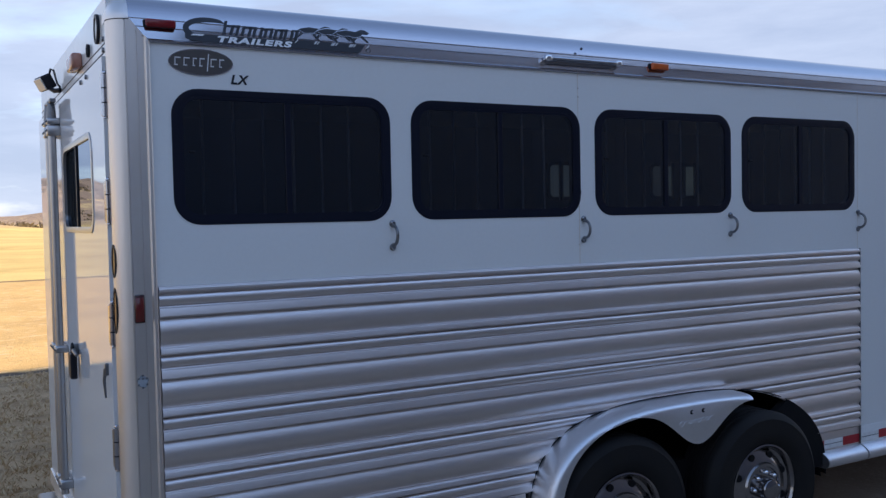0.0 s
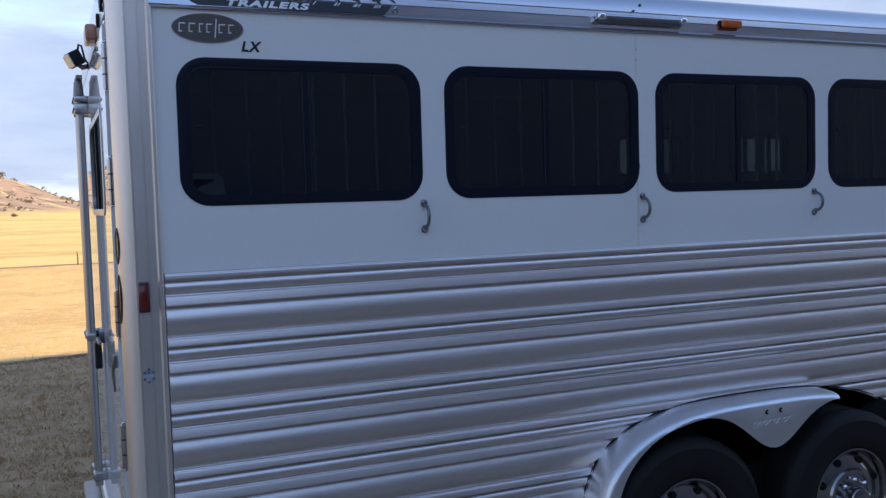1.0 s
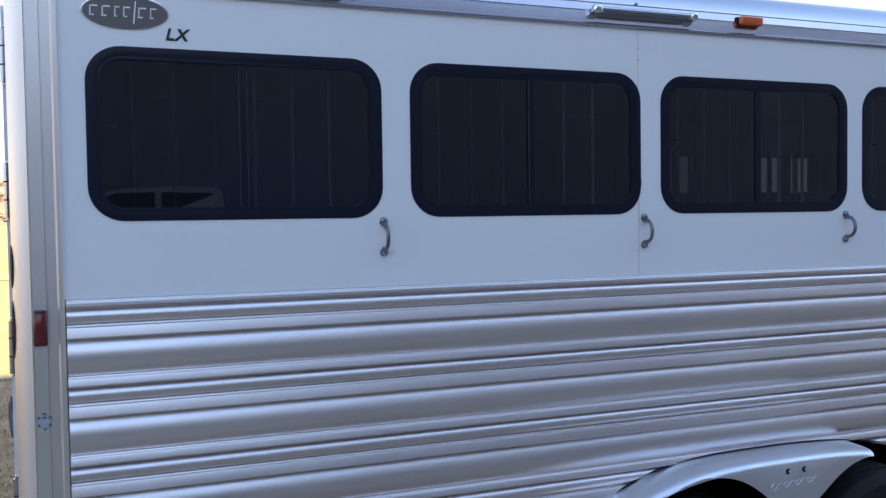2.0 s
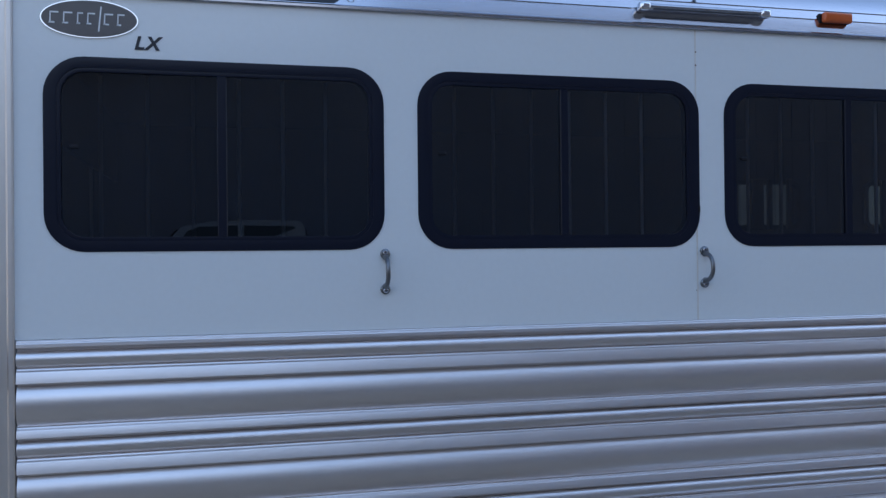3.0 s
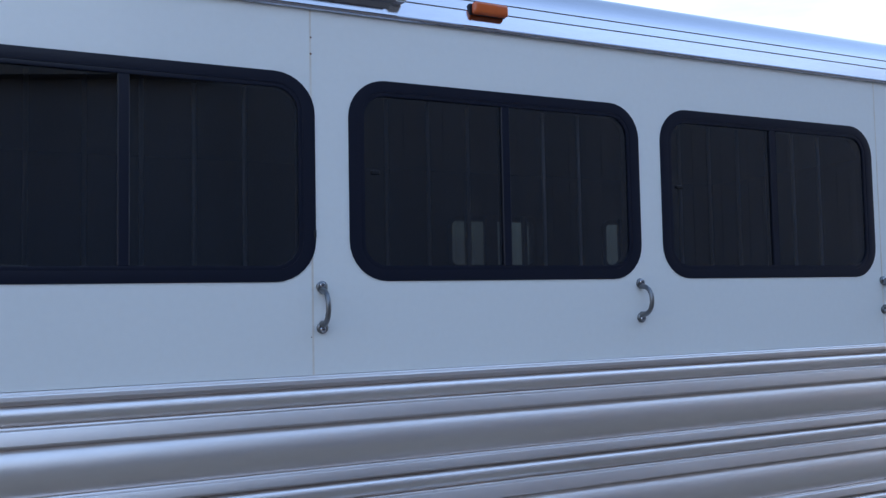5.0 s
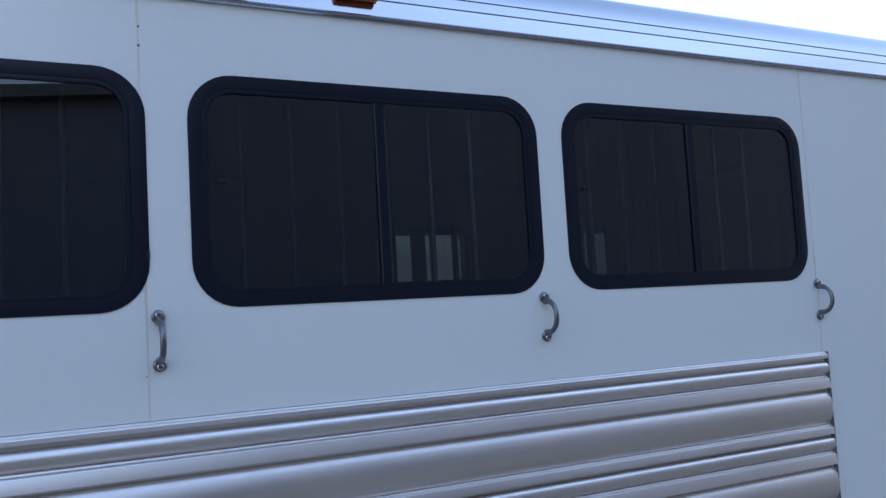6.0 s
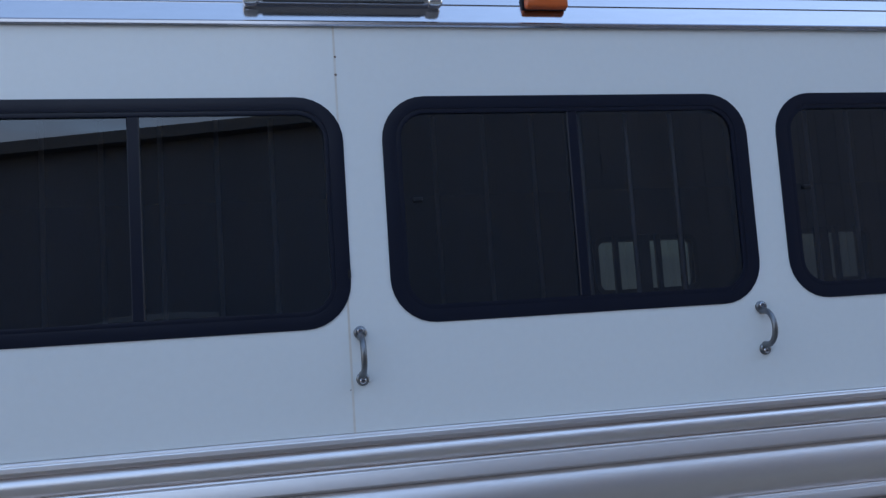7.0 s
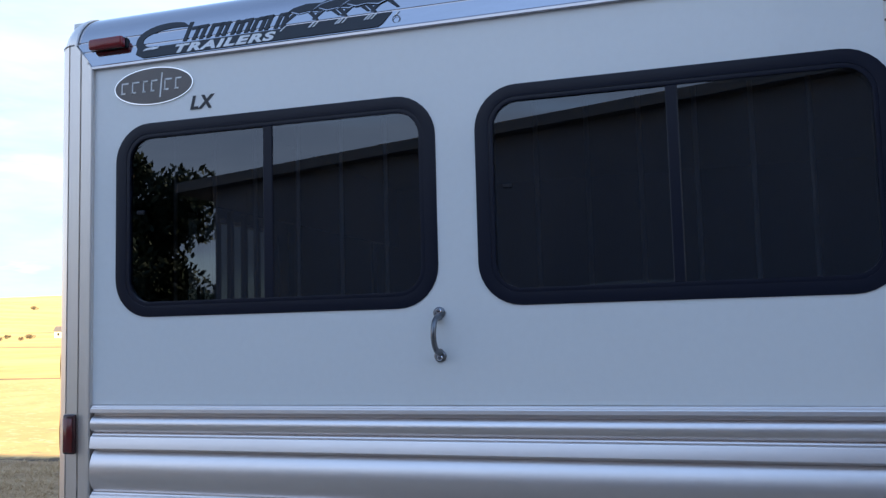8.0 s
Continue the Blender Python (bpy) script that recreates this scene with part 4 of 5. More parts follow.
# rear corner cap: a quarter dome
for side in (0, 1):
    bm = bmesh.new()
    rows_ = []
    for i in range(9):
        a = RAIL_A + (math.pi / 2 - RAIL_A) * i / 8
        inset = RAIL_R * (math.cos(RAIL_A) - math.cos(a))
        z = 2.5335 + RAIL_R * (math.sin(a) - 0.25)
        path = [(POST_X + POST_R, 0.0155 - 0.002 + inset)]
        for k in range(9):
            b = math.pi / 2 * k / 8
            r = POST_R
            path.append((POST_X + r - (r - inset * 0.40) * math.sin(b), 0.0012 + r - (r - inset * 0.40) * math.cos(b) + inset * 0.60 + 0.006))
        path.append((POST_X + inset * 0.40, 0.15))
        rows_.append([bm.verts.new((x + (FAR_SHIFT if side else 0.0), FAR_Y - y if side else y, z)) for x, y in path])
    low = [bm.verts.new((v.co.x, v.co.y, 2.519)) for v in rows_[0]]
    rows_.insert(0, low)
    for a, b in zip(rows_, rows_[1:]):
        for k in range(len(a) - 1):
            bm.faces.new((a[k], a[k + 1], b[k + 1], b[k]))
    part("corner_cap", bm, POST, trailer, "cast aluminium roof corner cap", True, 40)
bm = bmesh.new()
rim = [(POST_X + POST_R, -0.0012)] + [(POST_X + POST_R - (POST_R + 0.0012) * math.sin(t), POST_R - (POST_R + 0.0012) * math.cos(t)) for t in (math.pi / 2 * i / 10 for i in range(11))] + [(POST_X + 0.005, POST_R + 0.004), (POST_X + 0.005, POST_R - 0.002), (POST_X + POST_R, 0.003)]
sweep_z(bm, rim, 2.5175, 2.5205)
part("cap_joint", bm, BLACK, trailer, "dark joint under the corner cap")
bm = bmesh.new()
n_roof = 16
sweep_x(bm, [(0.133 + (FAR_Y - 0.266) * i / n_roof, 2.622 + 0.04 * math.sin(math.pi * i / n_roof)) for i in range(n_roof + 1)] + [(FAR_Y - 0.1, 2.60), (0.1, 2.60)], REAR_X + 0.04, FRONT_X - 0.1, True, True)
part("roof", bm, RAIL, trailer, "aluminium sheet roof", True)

# ---- lamps and badges on the side ----
def marker(x0, x1, z0, z1, material, label):
    y = rail_y((z0 + z1) / 2)
    bm = bmesh.new()
    box(bm, x0 - 0.005, x1 + 0.001, y - 0.006, y + 0.012, z0 + 0.001, z1 - 0.001, 0.002)
    lamp = part("marker_lamp", bm, BLACK, trailer, "black lamp base")
    bm = bmesh.new()
    box(bm, x0, x1, y - 0.027, y - 0.006, z0, z1, 0.007, 3)
    part("lens", bm, material, lamp, label, True, 60)


marker(2.320, 2.422, 2.485, 2.517, AMBER, "amber plastic lens")
marker(-0.012, 0.093, 2.495, 2.524, RED, "red plastic lens")
marker(5.6, 5.7, 2.484, 2.517, AMBER, "amber plastic lens")
bm = bmesh.new()
yb = rail_y(2.49)
sweep_x(bm, [(yb, 2.509), (yb - 0.018, 2.509), (yb - 0.027, 2.505), (yb - 0.030, 2.499), (yb - 0.027, 2.491), (yb - 0.018, 2.487), (yb, 2.487)], 1.705, 2.115, True, True)
load = part("side_lamp", bm, LAMP_METAL, trailer, "long chrome side lamp housing", True, 50)
for a, b in ((1.693, 1.728), (2.092, 2.127)):
    bm = bmesh.new()
    box(bm, a, b, yb - 0.034, yb, 2.484, 2.512, 0.010, 4)
    part("end_cap", bm, CHROME, load, "rounded chrome end", True, 60)
bm = bmesh.new()
box(bm, 1.735, 2.085, yb - 0.0305, yb - 0.02, 2.489, 2.494, 0.002)
part("lens", bm, BADGE, load, "grey lens strip")
bm = bmesh.new()
tube(bm, [(1.905, 0.0, 2.553), (1.905, -0.006, 2.556)], 0.006, 10)
part("bolt", bm, BLACK, trailer)

bm = bmesh.new()
box(bm, -0.081, -0.046, -0.014, 0.001, 1.447, 1.548, 0.005, 2)
reflector = part("side_reflector", bm, DARK_RED, trailer, "dark red side reflector", True, 60)
bm = bmesh.new()
box(bm, -0.0775, -0.0495, -0.0165, -0.0138, 1.452, 1.538, 0.001)
part("lens", bm, REFLEX, reflector, "red reflective lens", True, 60)

# maker's oval: plain grey plate with a bright rim and bars
ov = (0.180, 2.382)
oval = [(ov[0] + 0.114 * math.cos(a), ov[1] + 0.046 * math.sin(a)) for a in (2 * math.pi * i / 48 for i in range(48))]
bm = bmesh.new()
slab(bm, [(ov[0] + (x - ov[0]) * 1.03, ov[1] + (z - ov[1]) * 1.06) for x, z in oval], -0.003, 0.0)
badge = part("oval_badge", bm, CHROME, trailer, "bright oval rim")
bm = bmesh.new()
slab(bm, oval, -0.0042, -0.003)
part("face", bm, BADGE_FACE, badge, "grey oval face")
for i, (a, w, h) in enumerate(((-0.095, 0.024, 0.030), (-0.063, 0.025, 0.030), (-0.030, 0.016, 0.030), (-0.006, 0.021, 0.030), (0.023, 0.004, 0.064), (0.034, 0.025, 0.030), (0.066, 0.020, 0.030))):
    bm = bmesh.new()
    for lo, hi in (((0, 0.13), (0.87, 1.0)) if h < 0.05 else ((0, 1.0),)):
        z0 = ov[1] - h / 2 + h * lo
        z1 = ov[1] - h / 2 + h * hi
        sh = 0.10 * (z0 - ov[1]), 0.10 * (z1 - ov[1])
        slab(bm, [(ov[0] + a + sh[0], z0), (ov[0] + a + w * (0.85 if hi > 0.5 else 0.55) + sh[0], z0), (ov[0] + a + w * (0.85 if hi > 0.5 else 0.55) + sh[1], z1), (ov[0] + a + sh[1], z1)], -0.0052, -0.0042)
    if h < 0.05:
        slab(bm, [(ov[0] + a, ov[1] - h / 2), (ov[0] + a + 0.003, ov[1] - h / 2), (ov[0] + a + 0.004, ov[1] + h / 2), (ov[0] + a + 0.001, ov[1] + h / 2)], -0.0052, -0.0042)
    part("mark", bm, CHALK, badge, "raised bright bar")
lettering("lettering", "LX", 0.047, INK, trailer, pose(0.286, -0.0008, 2.3105, 90, 0, 0), "dark slanted letters")


# maker's decal on the top rail: plain shapes
def on_rail(outline, lift, name, material, parent, label=""):
    bm = bmesh.new()
    bm.faces.new([bm.verts.new((x, rail_y(z) - lift, z)) for x, z in outline])
    return part(name, bm, material, parent, label)


band = [(0.150, 2.4585), (0.80, 2.4585), (0.812, 2.466), (0.835, 2.494), (0.56, 2.4945), (0.545, 2.489), (0.20, 2.4865), (0.128, 2.490), (0.126, 2.470)]
decal = on_rail(band, 0.0010, "side_decal", INK, trailer, "black decal with white lettering, slanted bars and a streak")
outer = [(0.215 + 0.094 * math.cos(a), 2.505 + 0.047 * math.sin(a)) for a in (radians(62 + 9 * i) for i in range(20))]
inner_ = [(0.236 + 0.094 * math.cos(a), 2.506 + 0.029 * math.sin(a)) for a in (radians(62 + 9 * i) for i in range(20))]
bm = bmesh.new()
va, vb = [bm.verts.new((x, rail_y(z) - 0.0014, z)) for x, z in outer], [bm.verts.new((x, rail_y(z) - 0.0014, z)) for x, z in inner_]
for i in range(19):
    bm.faces.new((va[i], va[i + 1], vb[i + 1], vb[i]))
part("crescent", bm, INK, decal)
for x, w in ((0.146, 0.030), (0.172, 0.018)):
    on_rail([(x, 2.478), (x + w, 2.480), (x + w + 0.006, 2.486), (x + 0.010, 2.485)], 0.0022, "white_fleck", DECAL_WHITE, decal, "white fleck")
for i, (x, up) in enumerate(((0.262, 2.545), (0.288, 2.531), (0.309, 2.532), (0.330, 2.531), (0.356, 2.531), (0.374, 2.531), (0.399, 2.531), (0.416, 2.529), (0.438, 2.531), (0.455, 2.529), (0.478, 2.531), (0.494, 2.532), (0.520, 2.531), (0.538, 2.533))):
    z0 = 2.4915
    on_rail([(x, z0), (x + 0.0115, z0), (x + 0.0255, up), (x + 0.014, up)], 0.0014, "bar", INK, decal)
    if i % 3 != 0:
        on_rail([(x - 0.008, up - 0.009), (x + 0.018, up - 0.009), (x + 0.025, up - 0.0005), (x + 0.0, up - 0.0005)], 0.0017, "bar", INK, decal)
word = lettering("lettering", "TRAILERS", 0.0335, DECAL_WHITE, decal, pose(0, 0, 0), "white slanted capital letters")
wide = max(v.co.x for v in word.data.vertices)
for v in word.data.vertices:
    z = 2.4612 + v.co.y * 0.93
    v.co = Vector((0.238 + v.co.x * 0.292 / wide, rail_y(z) - 0.0018 - v.co.z * 0.3, z))
for k in range(3):
    x = 0.600 + 0.076 * k
    lobe = [(x - 0.060, 2.523), (x - 0.030, 2.541), (x + 0.005, 2.549), (x + 0.048, 2.546), (x + 0.070, 2.557), (x + 0.088, 2.556), (x + 0.106, 2.545), (x + 0.097, 2.540),
            (x + 0.080, 2.541), (x + 0.068, 2.530), (x + 0.045, 2.522), (x + 0.015, 2.527), (x - 0.012, 2.524), (x - 0.034, 2.532)]
    cx, cz = x + 0.030, 2.536
    on_rail([(cx + (px - cx) * 1.05, cz + (pz - cz) * 1.24) for px, pz in lobe], 0.0016 + 0.0010 * k, "lobe_edge", RAIL, decal, "bright edge")
    on_rail(lobe, 0.0021 + 0.0010 * k, "lobe", INK, decal)
    for j, (u, top, lean, low) in enumerate(((-0.020, 2.529, -0.030, 2.503), (0.012, 2.529, 0.026, 2.500), (0.050, 2.527, -0.022, 2.502), (0.066, 2.532, 0.030, 2.505))):
        on_rail([(x + u + lean - 0.003, low), (x + u + lean + 0.005, low), (x + u + 0.010, top), (x + u - 0.007, top)], 0.0012 + 0.0002 * j, "streak", INK, decal)
        on_rail([(x + u + lean - 0.010, 2.481), (x + u + lean - 0.006, 2.481), (x + u + lean + 0.006, 2.4935), (x + u + lean + 0.002, 2.4935)], 0.0022, "streak_edge", DECAL_WHITE, decal, "white edge")
bm = bmesh.new()
c = (0.846, 2.472)
va = [bm.verts.new((c[0] + 0.010 * math.cos(a), rail_y(c[1]) - 0.0012, c[1] + 0.010 * math.sin(a))) for a in (2 * math.pi * i / 24 for i in range(24))]
vb = [bm.verts.new((c[0] + 0.008 * math.cos(a), rail_y(c[1]) - 0.0012, c[1] + 0.008 * math.sin(a))) for a in (2 * math.pi * i / 24 for i in range(24))]
for i in range(24):
    bm.faces.new((va[i], va[(i + 1) % 24], vb[(i + 1) % 24], vb[i]))
part("small_ring", bm, INK, decal)
# worn sticker on the post
bm = bmesh.new()
slab(bm, [(-0.060 + (0.0185 + 0.0025 * math.sin(5 * a)) * math.cos(a), 1.236 + (0.0215 + 0.002 * math.sin(4 * a)) * math.sin(a)) for a in (2 * math.pi * i / 40 for i in range(40))], -0.0022, 0.004)
sticker = part("worn_sticker", bm, STICKER, trailer, "worn round pale grey sticker")
for i in range(6):
    a = radians(60 * i + 30)
    cx, cz = -0.060 + 0.0165 * math.cos(a), 1.236 + 0.0215 * math.sin(a)
    bm = bmesh.new()
    slab(bm, [(cx + u * 0.0042, cz + v * 0.0038) for u, v in ((-1, -0.6), (0.2, -1), (1, 0.1), (0.4, 1), (-0.7, 0.8))], -0.0030, -0.0022)
    part("blot", bm, STEEL, sticker, "dark blot")
bm = bmesh.new()
box(bm, -0.064, -0.056, -0.0030, -0.0022, 1.244, 1.250)
part("blot", bm, STEEL, sticker, "dark blot")

# ---- fender and wheels ----
LIP = -0.160
N = 72


def skirt_edge(x, z):
    """The lower edge of the fender's outer face below an outline point: two wheel arches and a tongue between them."""
    e = ARCH_X + (x - ARCH_X) * 0.925
    return e, min(z - 0.012, 0.864 - 0.177 * math.exp(-((e - ARCH_X) / 0.19) ** 2))


shell, liner = [], []
bm, bm2 = bmesh.new(), bmesh.new()
for i in range(N + 1):
    x, z = arch_point(i / N)
    if x > 2.862:
        continue
    x2, z2 = arch_point(min(1, i / N + 0.002))
    x1, z1 = arch_point(max(0, i / N - 0.002))
    t = Vector((x2 - x1, z2 - z1)).normalized()
    nrm = Vector((-t.y, t.x))
    ex, ez = skirt_edge(x, z)
    sec = [(x + nrm.x * d, y, z + nrm.y * d) for y, d in ((0.02, 0.0), (-0.085, 0.0), (-0.115, -0.0015), (-0.138, -0.006), (-0.153, -0.014), (LIP, -0.026))]
    face = [(x - nrm.x * 0.026 + (ex - x + nrm.x * 0.026) * f, LIP, z - nrm.y * 0.026 + (ez - z + nrm.y * 0.026) * f) for f in (0.5, 1.0)]
    shell.append([bm.verts.new(c) for c in sec + face + [(ex, LIP + 0.0015, ez)]])
    liner.append([bm2.verts.new(c) for c in ((ex, LIP + 0.0020, ez + 0.001), (x - nrm.x * 0.030, LIP + 0.004, z - nrm.y * 0.030), (x - nrm.x * 0.014, LIP + 0.03, z - nrm.y * 0.014), (x - nrm.x * 0.008, 0.02, z - nrm.y * 0.008))])
for rows_, b in ((shell, bm), (liner, bm2)):
    for u, v in zip(rows_, rows_[1:]):
        for k in range(len(u) - 1):
            b.faces.new((u[k], u[k + 1], v[k + 1], v[k]))
fender = part("fender", bm, FENDER, trailer, "dull aluminium wheel fender with its front end missing", True, 60)
part("liner", bm2, WELL, fender, "black underside of the fender", True, 60)
for x in (2.408, 2.483):
    bm = bmesh.new()
    disc(bm, (x, LIP + 0.002, 0.846), (0, -1, 0), 0.011, 0.006, 12)
    part("screw", bm, BLACK, fender)
    bm = bmesh.new()
    disc(bm, (x + 0.004, LIP - 0.0035, 0.846), (0, -1, 0), 0.006, 0.002, 10)
    part("screw_centre", bm, FENDER, fender)
for i in range(8):
    x, z = 2.345 + 0.027 * i, 0.796 + 0.001 * i
    bm = bmesh.new()
    tube(bm, [(x + 0.012 * math.cos(a) + 0.3 * 0.010 * math.sin(a), LIP - 0.0002, z + (0.014 if i in (0, 5) else 0.009) * math.sin(a)) for a in (radians(30 + 36 * k) for k in range(8 if i % 2 else 10))], 0.0014, 5)
    part("embossed_mark", bm, FENDER, fender, "shallow raised mark")
bm = bmesh.new()
tube(bm, [(ARCH_X + (arch_point(i / 60)[0] - ARCH_X) * 1.004, -0.012, arch_point(i / 60)[1] + 0.003) for i in range(61)], 0.0032, 6)
part("sealant_bead", bm, BLACK, fender, "dark sealant where the fender meets the side")
# black guard closing the front of the wheel arch
front = [arch_point(0.80 + 0.20 * i / 16) for i in range(17)]
bm = bmesh.new()
slab(bm, [(x + 0.006, z + 0.002) for x, z in front] + [(front[-1][0] + 0.004, 0.38), (front[-1][0] - 0.12, 0.38)] + [(x - 0.10, z - 0.06) for x, z in reversed(front[:12])], -0.0165, 0.028)
part("splash_guard", bm, WELL, trailer, "black rubber splash guard")
# wheel well
bm = bmesh.new()
w0 = [arch_point(i / 30) for i in range(31)]
va, vb = [bm.verts.new((ARCH_X + (x - ARCH_X) * 0.985, 0.0, z - 0.012)) for x, z in w0], [bm.verts.new((ARCH_X + (x - ARCH_X) * 0.985, 0.42, z - 0.012)) for x, z in w0]
for i in range(30):
    bm.faces.new((va[i], va[i + 1], vb[i + 1], vb[i]))
bm.faces.new(vb)
part("wheel_well", bm, WELL, trailer, "black wheel well liner")


def wheel(cx, outer_y, flip=1):
    """Tyre, rim, hub cap, nuts. Outer face towards -y when flip is 1."""
    cz = 0.385

    def Y(d):
        return outer_y + flip * d

    tyre = [(0.218, 0.045), (0.226, 0.022), (0.245, 0.010), (0.290, 0.0), (0.335, 0.006), (0.352, 0.004), (0.366, 0.014), (0.384, 0.030)]
    for i in range(5):
        y = 0.045 + i * 0.035
        tyre += [(0.39, y), (0.39, y + 0.024), (0.381, y + 0.026), (0.381, y + 0.033)]
    tyre += [(0.39, 0.222), (0.372, 0.235), (0.34, 0.24), (0.29, 0.245), (0.23, 0.23), (0.218, 0.20)]
    bm = bmesh.new()
    lathe_y(bm, [(r, Y(d)) for r, d in tyre], cx, cz, 56)
    wh = part("wheel", bm, RUBBER, trailer, "black road tyre", True, 30)
    bm = bmesh.new()
    rim = [(0.222, 0.200), (0.205, 0.15), (0.205, 0.050), (0.221, 0.030), (0.2215, 0.022), (0.214, 0.020), (0.203, 0.034), (0.198, 0.052), (0.183, 0.060), (0.150, 0.042), (0.120, 0.034), (0.105, 0.034)]
    lathe_y(bm, [(r, Y(d)) for r, d in rim], cx, cz, 56, True)
    part("rim", bm, RIM, wh, "polished aluminium rim", True, 40)
    for k in range(8):
        a = 2 * math.pi * (k + 0.5) / 8
        bm = bmesh.new()
        c = (cx + 0.168 * math.cos(a), Y(0.0495), cz + 0.168 * math.sin(a))
        tube(bm, [c, (c[0], Y(0.043), c[2])], [0.019, 0.017], 14)
        part("rim_hole", bm, WELL, wh, "dark rim hole", True)
    for k in range(8):
        a = 2 * math.pi * k / 8
        bm = bmesh.new()
        c = (cx + 0.083 * math.cos(a), Y(0.036), cz + 0.083 * math.sin(a))
        tube(bm, [c, (c[0], Y(0.012), c[2]), (c[0], Y(0.002), c[2])], [0.014, 0.013, 0.005], 8)
        part("nut", bm, CHROME, wh, "chrome nut cover", True, 40)
    bm = bmesh.new()
    lathe_y(bm, [(r, Y(d)) for r, d in ((0.128, 0.036), (0.122, 0.026), (0.108, 0.024), (0.105, 0.034))], cx, cz, 40)
    part("beauty_ring", bm, RIM, wh, "", True, 40)
    bm = bmesh.new()
    lathe_y(bm, [(r, Y(d)) for r, d in ((0.056, 0.036), (0.056, -0.012), (0.050, -0.024), (0.030, -0.032), (0.010, -0.034))], cx, cz, 36, True)
    part("hub_cap", bm, RIM, wh, "domed chrome hub cap", True, 40)


for x in (2.022, 2.934):
    wheel(x, -0.150)
    wheel(x, FAR_Y + 0.150, -1)
bm = bmesh.new()
for x in (2.022, 2.934):
    tube(bm, [(x, 0.08, 0.39), (x, FAR_Y - 0.08, 0.39)], 0.045, 12)
part("axles", bm, WELL, trailer, "dark steel axles")

# rust specks and a black nick beside the sheet joint
for x, z, r in ((1.884, 2.375, 0.0026), (1.8835, 2.335, 0.0030), (1.879, 1.66, 0.0014)):
    bm = bmesh.new()
    disc(bm, (x, 0.0003, z), (0, -1, 0), r, 0.0018, 8)
    part("rust_speck", bm, SPECK, trailer, "tiny rust speck")
bm = bmesh.new()
box(bm, 1.8865, 1.8925, -0.006, 0.0, 1.893, 1.913, 0.002)
part("nick", bm, BLACK, trailer, "small black rubber nick")

# ---- far side, floor, front, inside ----
OPEN_FAR = [(3.69, 0.55), (4.74, 0.55)]
FZ, FH = 2.06, 0.27
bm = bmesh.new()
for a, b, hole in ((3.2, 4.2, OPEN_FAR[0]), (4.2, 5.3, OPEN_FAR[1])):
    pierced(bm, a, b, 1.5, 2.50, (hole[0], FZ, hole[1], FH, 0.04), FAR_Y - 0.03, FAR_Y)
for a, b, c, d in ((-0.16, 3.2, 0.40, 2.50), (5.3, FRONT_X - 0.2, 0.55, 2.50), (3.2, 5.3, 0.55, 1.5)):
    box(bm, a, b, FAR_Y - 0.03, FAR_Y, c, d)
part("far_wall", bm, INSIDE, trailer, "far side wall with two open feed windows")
for c, w in OPEN_FAR:
    bm = bmesh.new()
    ring(bm, [(c + x, FZ + z) for x, z in round_rect(w + 0.03, FH + 0.03, 0.055)], [(c + x, FZ + z) for x, z in round_rect(w - 0.02, FH - 0.02, 0.035)], FAR_Y - 0.045, FAR_Y + 0.01)
    fw = part("feed_window", bm, BLACK, trailer, "black framed feed window", True, 40)
    bm = bmesh.new()
    plate(bm, [(c + x, FZ + z) for x, z in round_rect(w - 0.01, FH - 0.01, 0.04)], FAR_Y - 0.012)
    pane = part("pane", bm, FAR_GLASS, fw, "greenish tinted pane", facing=(0, -1, 0))
    for u, half_w in ((0.165, 0.0135), (0.432, 0.040), (0.591, 0.014), (0.838, 0.014)):
        x = c - w / 2 + w * u
        bm = bmesh.new()
        box(bm, x - half_w, x + half_w, FAR_Y - 0.09, FAR_Y - 0.06, FZ - FH / 2 - 0.02, FZ + FH / 2 + 0.02, 0.004)
        part("bar", bm, BLACK, fw, "dark bar")
bm = bmesh.new()
box(bm, 0.03, FRONT_X - 0.25, 0.04, FAR_Y - 0.03, 0.45, 0.55)
part("floor_pan", bm, WELL, trailer, "dark rubber floor")
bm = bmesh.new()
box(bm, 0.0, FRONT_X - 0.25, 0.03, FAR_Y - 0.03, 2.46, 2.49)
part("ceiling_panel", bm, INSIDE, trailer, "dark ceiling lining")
# added box that keeps stray light out of the first window's corner
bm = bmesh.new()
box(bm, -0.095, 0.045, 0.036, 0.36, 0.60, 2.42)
part("corner_lining", bm, INSIDE, trailer, "dark box added to block light in the rear corner")
# two added sheets that close the header gap against light from behind
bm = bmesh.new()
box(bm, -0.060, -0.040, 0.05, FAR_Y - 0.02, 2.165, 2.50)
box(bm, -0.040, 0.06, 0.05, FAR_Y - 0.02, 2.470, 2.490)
part("header_lining", bm, INSIDE, trailer, "dark sheets added to block light above the rear door")
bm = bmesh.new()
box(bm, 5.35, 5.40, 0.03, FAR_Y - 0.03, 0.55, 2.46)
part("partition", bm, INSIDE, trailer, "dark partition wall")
bm = bmesh.new()
sweep_z(bm, [(FRONT_X - 0.25, 0.0), (FRONT_X + 0.2, 0.35), (FRONT_X + 0.35, FAR_Y / 2), (FRONT_X + 0.2, FAR_Y - 0.35), (FRONT_X - 0.25, FAR_Y)], 0.45, 2.6)
part("nose", bm, WHITE, trailer, "white rounded trailer nose")
bm = bmesh.new()
for y in (0.7, FAR_Y - 0.7):
    tube(bm, [(0.0, y, 0.42), (FRONT_X + 0.2, y, 0.42), (FRONT_X + 1.5, FAR_Y / 2 + (y - FAR_Y / 2) * 0.05, 0.45)], 0.05, 8)
